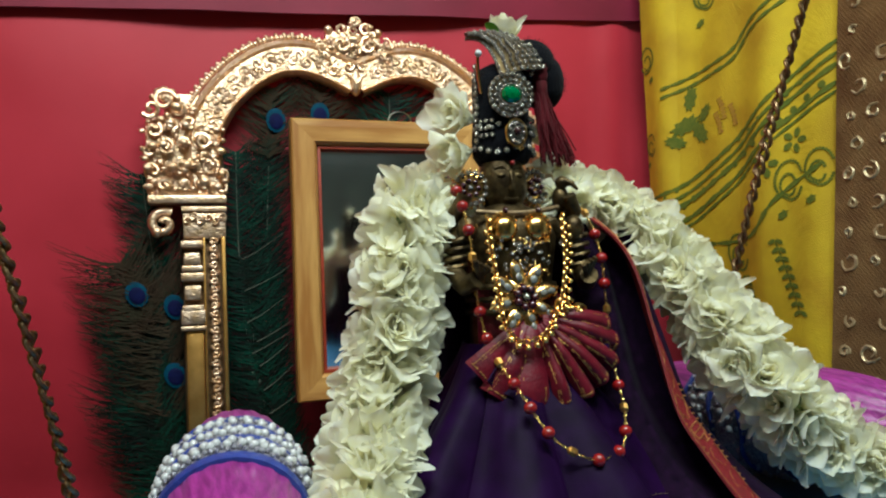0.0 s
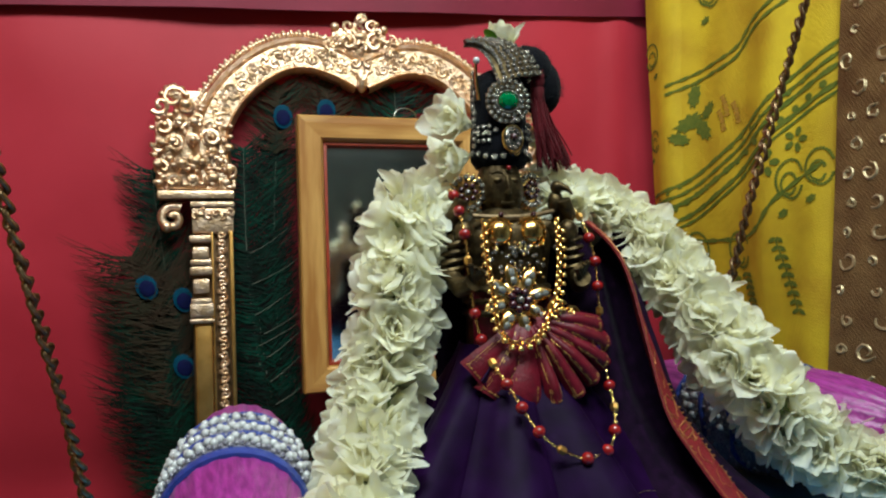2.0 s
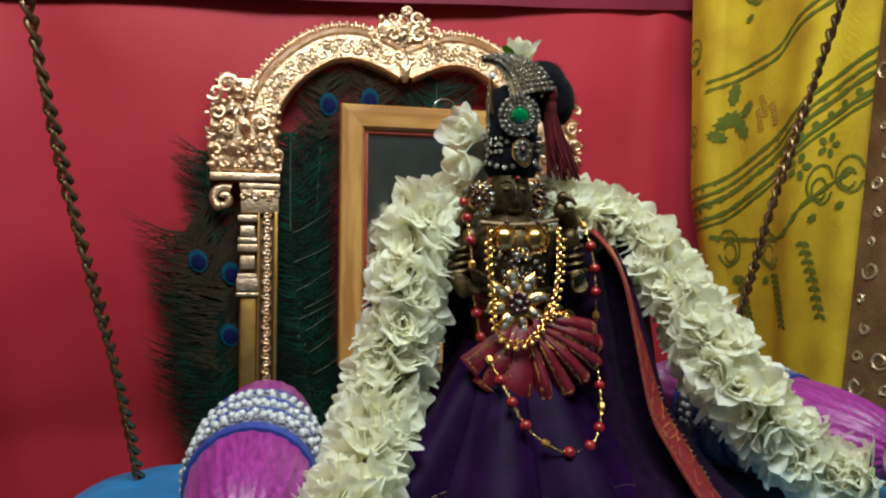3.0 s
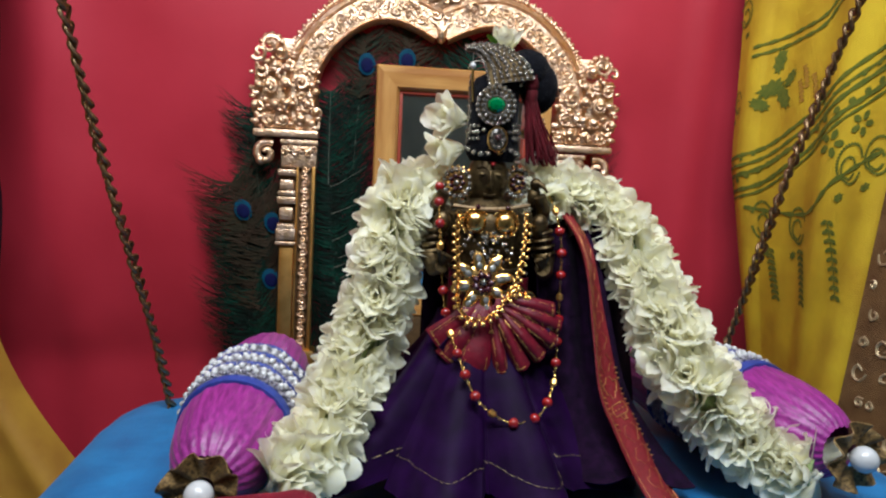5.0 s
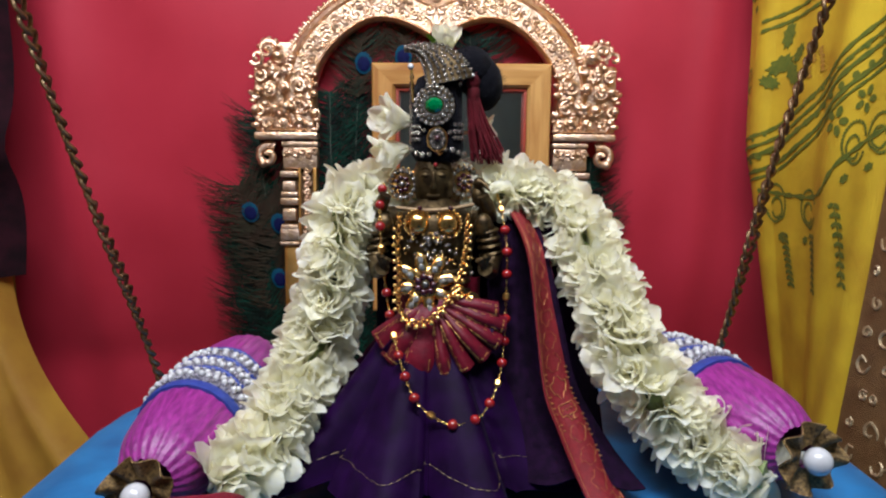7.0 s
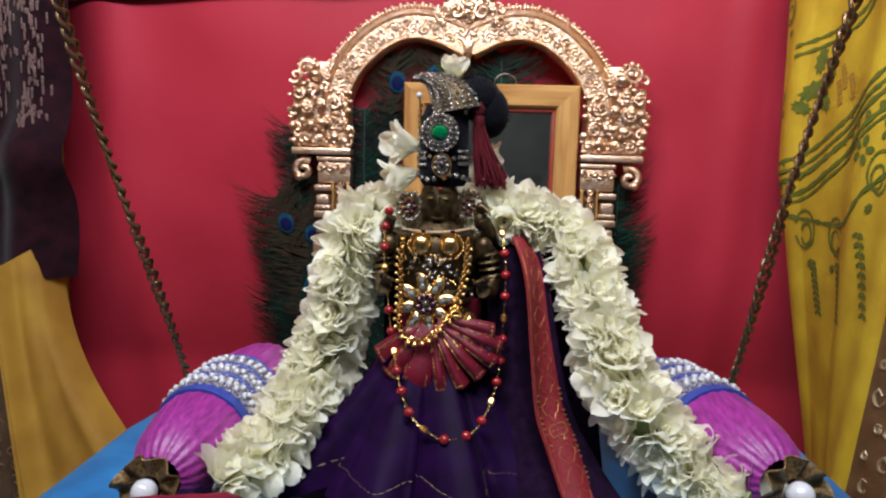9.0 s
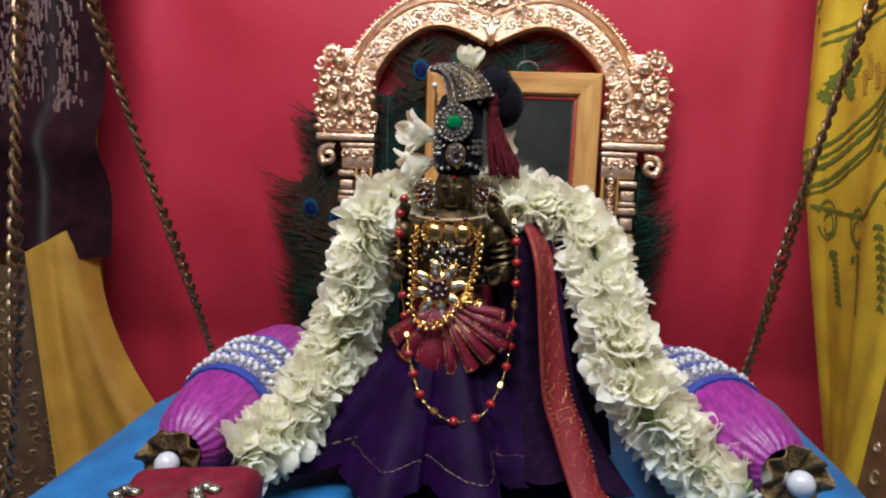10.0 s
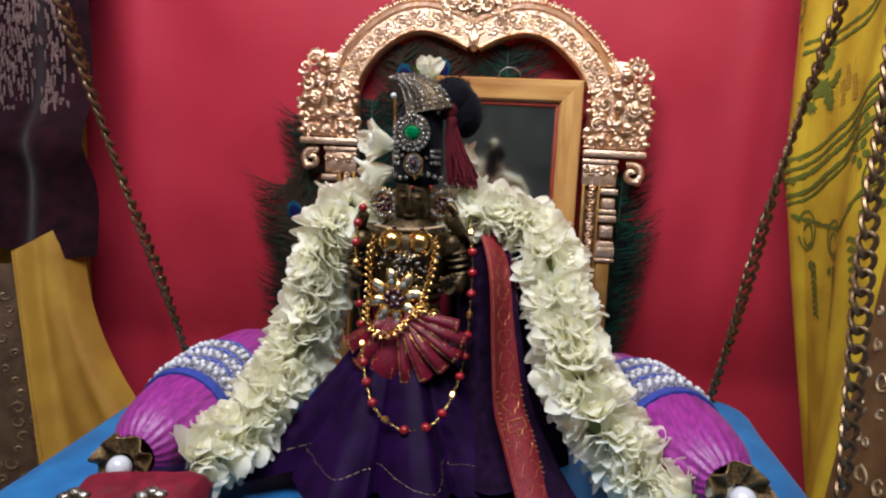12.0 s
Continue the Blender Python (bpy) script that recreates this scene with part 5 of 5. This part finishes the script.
for k in range(7):
    stone(Vector((0.0140 + 0.0015 * (k % 3), 0.003 + 0.001 * (k % 2), 0.2345 + 0.0024 * k)), (0.3, -1, 0), 0.0014, crest)

pin = thing("oval_pin", "oval gold-rimmed stone pin below the brooch", "pin")
PP = Vector((0.0015, -0.0030, 0.2035))
part("plate", Geo().ball(PP, 0.0066, 18, 8, (0.78, 0.24, 1.05)), CRYSTAL, pin, "rhinestone face")
part("rim", Geo().ring(PP + Vector((0, -0.0006, 0)), 0.0066, 0.0006, 24, 6, (1, 0, 0), (0, 0, 1), 0.8), GOLD, pin, "gold rim")
part("centre_stone", Geo().ball(PP + Vector((0, -0.002, 0.0005)), 0.0019, 10, 6), GARNET, pin, "dark centre stone")
part("top_bead", Geo().ball(PP + Vector((0.0012, 0, 0.0092)), 0.0016, 10, 6), GARNET, pin, "dark bead")
part("tip", Geo().tube([PP + Vector((0.0012, 0, 0.0100)), PP + Vector((0.0014, 0, 0.0128))], lambda s: 0.0009 * (1 - 0.7 * s), 8), GOLD, pin)
part("foot", Geo().tube([PP + Vector((0, -0.0006, -0.006)), PP + Vector((0.0012, -0.001, -0.0085)), PP + Vector((0.003, -0.001, -0.0072))], 0.0006, 6), GOLD, pin)
for k in range(9):
    a = 2 * math.pi * k / 9
    stone(PP + Vector((0.0036 * math.cos(a), -0.0016, 0.0046 * math.sin(a))), (0, -1, 0), 0.0011, pin)

tassel = thing("thread_tassel", "maroon silk thread tassel hanging from the headdress", "tassel")
part("head", Geo().ball((0.0215, 0.009, 0.2365), 0.0044, 14, 10, (1, 1, 1.35)), TASSEL, tassel)
part("wrap", Geo().lathe([(0.0030, 0.0), (0.0036, 0.002), (0.0036, 0.006), (0.0030, 0.008)], 16, (0.0218, 0.009, 0.2255)), TASSEL, tassel)
rnd = random.Random(8)
g = Geo()
for k in range(150):
    a, q = rnd.uniform(0, 6.28), math.sqrt(rnd.random())
    x0, y0 = 0.0030 * q * math.cos(a), 0.0030 * q * math.sin(a)
    x1, y1 = 0.0095 * q * math.cos(a) + 0.0085, 0.0065 * q * math.sin(a)
    zb = 0.1930 + rnd.uniform(-0.004, 0.005)
    g.tube([(0.0218 + x0 + (x1 - x0) * s ** 1.3 + 0.0008 * math.sin(1.7 * k + 5 * s), 0.009 + y0 + (y1 - y0) * s, 0.2270 + (zb - 0.2270) * s) for s in (0, 0.25, 0.5, 0.75, 1)], 0.00042, 4)
part("threads", g, TASSEL, tassel, "loose hanging threads")
g = Geo()
for k in range(60):
    s = k / 60
    g.tube([(0.012 + 0.009 * s + rnd.uniform(-0.001, 0.001), 0.010 - 0.003 * math.sin(3 * s), 0.240 + 0.006 * math.sin(2.6 * s) + rnd.uniform(-0.001, 0.001)), (0.014 + 0.010 * s, 0.005, 0.2385 + rnd.uniform(-0.002, 0.002))], 0.0006, 4)
part("cord", g, TASSEL, tassel)


# ---- flowers ----
def petal(geo, az, length, width, p0, p1, base, rnd, cup=0.35):
    d = Vector((math.cos(az), math.sin(az), 0))
    s = Vector((-math.sin(az), math.cos(az), 0))
    nl, nw = 8, 4
    r, h, spine = base, 0.0, []
    for i in range(nl + 1):
        t = i / nl
        ph = p0 + (p1 - p0) * t ** 1.4
        spine.append((r, h, ph))
        r += math.sin(ph) * length / nl
        h += math.cos(ph) * length / nl
    tw = rnd.uniform(-0.14, 0.14)

    def fn(u, v):
        i = round(v * nl)
        r0, h0, ph = spine[i]
        w = width * (0.38 + 0.62 * math.sin(math.pi * v / 1.16)) if v < 0.58 else width * (1 - ((v - 0.58) / 0.43) ** 2.3) ** 0.62
        q = 2 * u - 1
        c = cup * width * q * q * (0.4 + 0.6 * math.sin(math.pi * v))
        nr, nh = -math.cos(ph), math.sin(ph)
        ru = 0.02 * width * math.sin(7 * v + 3 * q)
        return d * (r0 + nr * c) + s * (w * q + tw * width * v * v) + Vector((0, 0, h0 + nh * c + ru))
    geo.grid(fn, nw, nl)


def flower_mesh(seed, opening, rings):
    rnd = random.Random(seed)
    geo = Geo()
    for n, ln, wd, p0, p1, b in rings:
        p1 *= opening
        o3 = rnd.uniform(0, 6.28)
        for k in range(n):
            petal(geo, o3 + 2 * math.pi * k / n + rnd.uniform(-0.25, 0.25), ln * rnd.uniform(0.85, 1.15), wd * rnd.uniform(0.85, 1.15), p0 + rnd.uniform(-0.15, 0.15), p1 + rnd.uniform(-0.25, 0.25), b, rnd, rnd.uniform(0.28, 0.55))
    geo.tube([(0, 0, 0.001), (0, 0, -0.006)], lambda s: 0.0016 - 0.0006 * s, 6)
    return geo.mesh("flower", PETAL, True, 120)


JASMINE = ((6, 0.0200, 0.0058, 0.50, 0.88, 0.0012), (5, 0.0190, 0.0055, 0.28, 0.52, 0.0010), (3, 0.0160, 0.0046, 0.12, 0.20, 0.0008))
LOTUS = ((6, 0.0215, 0.0060, 0.46, 0.74, 0.0012), (5, 0.0205, 0.0058, 0.28, 0.44, 0.0010), (4, 0.0180, 0.0050, 0.12, 0.20, 0.0008))
FLOWERS = [flower_mesh(100 + k, o3, JASMINE) for k, o3 in enumerate((1.0, 1.2, 0.8, 0.95, 1.3, 0.6, 1.1))]
BUDS = [flower_mesh(120 + k, o3, LOTUS) for k, o3 in enumerate((1.15, 0.55, 0.9))]
garland = thing("jasmine_garland", "thick garland of white jasmine flowers over both shoulders", "garland")
LEFT = [(-0.012, 0.036, 0.166), (-0.034, 0.026, 0.168), (-0.050, 0.013, 0.164), (-0.054, 0.007, 0.148), (-0.058, 0.004, 0.123), (-0.064, 0.003, 0.096), (-0.071, -0.004, 0.078), (-0.080, -0.022, 0.057), (-0.091, -0.045, 0.040), (-0.108, -0.062, 0.031)]
RIGHT = [(0.014, 0.034, 0.166), (0.038, 0.020, 0.173), (0.060, 0.026, 0.168), (0.080, 0.020, 0.156), (0.090, -0.001, 0.134), (0.097, -0.016, 0.113), (0.104, -0.031, 0.092), (0.114, -0.041, 0.073), (0.135, -0.043, 0.052), (0.154, -0.054, 0.040), (0.168, -0.066, 0.038)]
rnd = random.Random(31)
for pts in (LEFT, RIGHT):
    n = int(along(pts) / 0.0099)
    P = spline(pts, n)
    T = np.gradient(P, axis=0)
    part("cord", Geo().tube(P, 0.0085, 10), CORE, garland, "green stems bound on a cord")
    for i in range(n):
        t = Vector(T[i]).normalized()
        e1 = t.orthogonal().normalized()
        e2 = t.cross(e1)
        thin = 0.75 if i < 3 else 1.0
        for k in range(6):
            a = 2 * math.pi * (k + 0.5 * (i % 2)) / 6 + rnd.uniform(-0.2, 0.2)
            out = e1 * math.cos(a) + e2 * math.sin(a)
            axis = (out + t * rnd.uniform(-0.75, 0.05) + Vector((rnd.uniform(-0.25, 0.25), rnd.uniform(-0.25, 0.25), rnd.uniform(-0.1, 0.35)))).normalized()
            ob = part("flower", rnd.choice(FLOWERS), None, garland)
            ob.matrix_basis = frame_at(Vector(P[i]) + out * (0.0036 * thin) + t * rnd.uniform(-0.003, 0.003), axis) @ pose(0, 0, 0, 0, 0, rnd.uniform(0, 360)) @ Matrix.Scale(rnd.uniform(0.88, 1.1) * thin, 4)
for p, ax, sc, me, lab in (((0.0035, 0.017, 0.2495), (0.22, -0.30, 1), 0.92, 1, "closed white flower on top of the headdress"), ((-0.0135, 0.018, 0.2140), (-0.95, -0.50, 0.05), 1.10, 0, "large white flower tucked beside the headdress"), ((-0.0150, 0.018, 0.1980), (-0.95, -0.45, -0.25), 1.05, 2, "large white flower tucked beside the headdress"),
                           ((0.020, 0.026, 0.208), (1, -0.10, 0.15), 0.75, 2, "white flower behind the maroon tassel"), ((0.020, 0.018, 0.1915), (1, -0.8, 0.0), 0.62, 1, "white flower behind the earring")):
    ob = tagged(new("jasmine_flower", BUDS[me]), lab, "flower", "flowers in the headdress")
    ob.matrix_basis = frame_at(p, ax) @ Matrix.Scale(sc, 4)
g = Geo()
petal(g, 3.4, 0.012, 0.004, 0.5, 0.9, 0.001, random.Random(1))
g.moved(Matrix.Translation((0.0025, 0.014, 0.2525)))
solid("leaf", g, LEAF, "small bright green leaf behind the top flower", "leaf")

# ---- earrings ----
for sx, p in ((-1, Vector((-0.0180, 0.010, 0.1780))), (1, Vector((0.0170, 0.012, 0.1795)))):
    ear = thing("earring", "round gold earring ringed with clear and garnet stones", "earring", "earrings")
    nrm = Vector((sx * 0.35, -1, 0)).normalized()
    m = frame_at(p, nrm)
    part("plate", Geo().ball((0, 0, -0.001), 0.0086, 20, 8, (1, 1, 0.25)).moved(m), GOLD, ear, "gold plate")
    part("centre", Geo().ball((0, 0, 0.002), 0.0017, 10, 6).moved(m), CRYSTAL, ear)
    for k in range(7):
        a = 2 * math.pi * k / 7
        part("garnet", Geo().ball((0.0038 * math.cos(a), 0.0038 * math.sin(a), 0.0018), 0.0016, 8, 5).moved(m), GARNET, ear, "dark garnet")
    for k in range(15):
        a = 2 * math.pi * k / 15
        stone(m @ Vector((0.0078 * math.cos(a), 0.0078 * math.sin(a), 0.0012)), nrm, 0.0016, ear)
    for k in range(18):
        a = 2 * math.pi * (k + 0.5) / 18
        part("gold_bead", Geo().ball((0.0094 * math.cos(a), 0.0094 * math.sin(a), 0.0), 0.0010, 7, 5).moved(m), GOLD, ear)

# ---- necklaces ----
choker = thing("gold_ball_choker", "gold choker with two domed gold discs", "necklace")
part("band", Geo().tube([(-0.021 + 0.043 * s, -0.0035 - 0.004 * math.sin(math.pi * s), 0.1655 - 0.002 * math.sin(math.pi * s) + 0.002 * s) for s in np.linspace(0, 1, 14)], 0.0012, 8), DULL_ZARI, choker, "twisted gold band")
for x in (-0.0085, 0.0085):
    c = Vector((x - 0.0005, -0.0080, 0.1568))
    disc = part("dome", Geo().ball(c, 0.0064, 20, 12, (1, 0.75, 1)), GOLD, choker, "polished gold dome")
    part("rim", Geo().ring(c + Vector((0, 0.001, 0)), 0.0070, 0.0009, 26, 6), GOLD, disc)
    for k in range(22):
        a = 2 * math.pi * k / 22
        part("granule", Geo().ball(c + Vector((0.0077 * math.cos(a), 0.0006, 0.0077 * math.sin(a))), 0.0008, 6, 4), GOLD, disc)
    part("bead", Geo().ball(c + Vector((0.001, 0, 0.0088)), 0.0015, 10, 6), GARNET, choker, "dark red bead")

LINKG = Geo().ring((0, 0, 0), 0.0016, 0.00042, 12, 5, (1, 0, 0), (0, 0, 1), 0.75).mesh("chain_link", GOLD)
chain = thing("gold_fringe_chain", "long gold chain fringed with small gold balls", "necklace")
loop_pts = [(-0.0190, -0.010, 0.161), (-0.0195, -0.014, 0.145), (-0.0185, -0.018, 0.128), (-0.0185, -0.022, 0.114), (-0.0140, -0.024, 0.1060), (-0.007, -0.025, 0.105), (0.001, -0.025, 0.109), (0.0110, -0.020, 0.121), (0.0165, -0.016, 0.140), (0.0185, -0.011, 0.161)]
P = spline(loop_pts, 62) + np.array([0, -0.003, 0.001])
for i in range(62):
    t = Vector(P[min(61, i + 1)] - P[max(0, i - 1)]).normalized()
    ob = part("chain_link", LINKG, None, chain)
    ob.matrix_basis = frame_at(P[i], t, (1, 0.3, 0)) @ pose(0, 0, 0, 0, 0, 80 * (i % 2) + 10)
BALLG = Geo().ball((0, 0, 0), 0.0013, 10, 7).mesh("fringe_ball", GOLD)
for i in list(range(3, 60, 2)):
    out = -1 if i < 24 else (1 if i > 38 else 0)
    ob = part("fringe_ball", BALLG, None, chain)
    ob.location = Vector(P[i]) + (Vector((0.0022 * out, -0.0012, -0.001)) if out else Vector((0, -0.001, -0.0026)))
    if out == 0:
        ob.scale = (1.25, 1.25, 1.25)

pendant = thing("flower_pendant", "star-flower pendant of clear stones round garnets in gold", "pendant")
PC, PN = Vector((-0.0045, -0.0175, 0.1245)), Vector((0.0, -1, 0.15)).normalized()
m = frame_at(PC, PN) @ Matrix.Scale(1.22, 4)
part("plate", Geo().ball((0, 0, -0.001), 0.0085, 20, 6, (1, 1, 0.2)).moved(m), GOLD, pendant)
for k in range(8):
    a = 2 * math.pi * k / 8 + 0.2
    pm = m @ pose(0, 0, 0, 0, 0, math.degrees(a))
    pet = part("petal", Geo().ball((0.0095, 0, 0), 0.0040, 12, 6, (1.25, 0.72, 0.25)).moved(pm), GOLD, pendant, "gold petal setting")
    part("petal_stone", Geo().ball((0.0080, 0.0002, 0.0009), 0.0016, 8, 5, (1.1, 0.9, 0.5)).moved(pm), CLEAR, pet, "clear cut stone", False)
    part("petal_stone", Geo().ball((0.0113, 0.0, 0.0009), 0.0015, 8, 5, (1.2, 0.9, 0.5)).moved(pm), CLEAR, pet, "clear cut stone", False)
    part("petal_tip", Geo().tube([(0.0125, 0, 0), (0.0150, 0.0006, 0)], lambda s: 0.0013 * (1 - 0.85 * s), 6).moved(pm), GOLD, pet)
for k in range(7):
    a = 2 * math.pi * k / 7
    part("garnet", Geo().ball((0.0036 * math.cos(a), 0.0036 * math.sin(a), 0.0012), 0.0018, 10, 6).moved(m), GARNET, pendant, "dark garnet")
part("centre", Geo().ball((0, 0, 0.0016), 0.0017, 10, 6).moved(m), CRYSTAL, pendant)

chest = thing("chest_ornament", "cluster of small gold and clear stones on the chest", "brooch")
rnd = random.Random(6)
for k in range(120):
    x, z = rnd.gauss(-0.001, 0.0075), rnd.uniform(0.128, 0.152)
    p = Vector((x, -0.0095 - 0.002 * math.cos(x * 90), z))
    if rnd.random() < 0.5:
        stone(p, (0, -1, 0), rnd.uniform(0.0007, 0.0014), chest)
    else:
        ob = part("gold_grain", BALLG, None, chest)
        ob.location, ob.scale = p, (0.6, 0.6, 0.6)

belt = thing("gold_waist_chain", "gold filigree waist clasp with trailing fine chain", "belt")
part("clasp", Geo().spiral((0.013, -0.022, 0.1195), 0.0052, 0.0010, 2.0, 0.5, 1, 0.2, 30, 6).spiral((0.021, -0.022, 0.117), 0.0040, 0.0009, 1.6, 2.5, -1, 0.2, 24, 6), GOLD, belt, "scrolled gold clasp")
P = spline([(0.006, -0.022, 0.117), (0.017, -0.024, 0.119), (0.026, -0.022, 0.114), (0.031, -0.020, 0.105), (0.036, -0.018, 0.097), (0.040, -0.012, 0.099)], 30)
for i in range(30):
    ob = part("grain", BALLG, None, belt)
    ob.location = P[i] + np.array([0.0006 * math.sin(i * 2), -0.0006, 0.0008 * math.cos(i * 2.3)])
    ob.scale = (0.62,) * 3 if i > 16 else (0.85,) * 3

beads = thing("red_bead_necklace", "long necklace of red coral beads on gold wire links", "necklace")
BP_ = [(-0.029, 0.000, 0.178), (-0.0300, -0.012, 0.168), (-0.0290, -0.019, 0.150), (-0.0275, -0.020, 0.131), (-0.0235, -0.028, 0.105), (-0.0170, -0.046, 0.085), (-0.0085, -0.056, 0.068), (0.004, -0.060, 0.0590), (0.014, -0.060, 0.0570), (0.026, -0.055, 0.0605), (0.0345, -0.044, 0.073), (0.039, -0.030, 0.090), (0.0405, -0.020, 0.120), (0.0405, -0.013, 0.145), (0.038, -0.006, 0.163), (0.036, 0.004, 0.173)]
n = 2 * int(along(BP_) / 0.0125 / 1) + 1
P = spline([(x, y + 0.010 * min(1.0, max(0.3, (0.16 - z) / 0.06)), z) for x, y, z in BP_], n * 3)
BEAD = Geo().ball((0, 0, 0), 0.0029, 16, 10, (1, 1, 0.94)).mesh("bead", RED_BEAD)
FACET = Geo().ball((0, 0, 0), 0.0022, 6, 3, (1, 1, 1.25)).mesh("gold_facet_bead", ARCH_PLAIN, smooth=False)
wire = Geo().ring((0, 0, 0.0), 0.0010, 0.0003, 10, 5, (1, 0, 0), (0, 0, 1), 0.8)
for dz in (-0.0016, 0.0016):
    wire.ball((0, 0, dz), 0.0006, 7, 5)
WIRE = wire.mesh("wire_link", GOLD)
for i in range(0, len(P) - 1):
    t = Vector(P[min(len(P) - 1, i + 1)] - P[max(0, i - 1)]).normalized()
    mth = frame_at(P[i], t) @ pose(0, 0, 0, 0, 0, 90 * (i % 2))
    if i % 6 == 2:
        nm, me = ("gold_facet_bead", FACET) if (i // 6) % 4 == 3 else ("bead", BEAD)
    else:
        nm, me = "wire_link", WIRE
    part(nm, me, None, beads).matrix_basis = mth @ Matrix.Scale(0.72 if nm == "wire_link" else 1.0, 4)
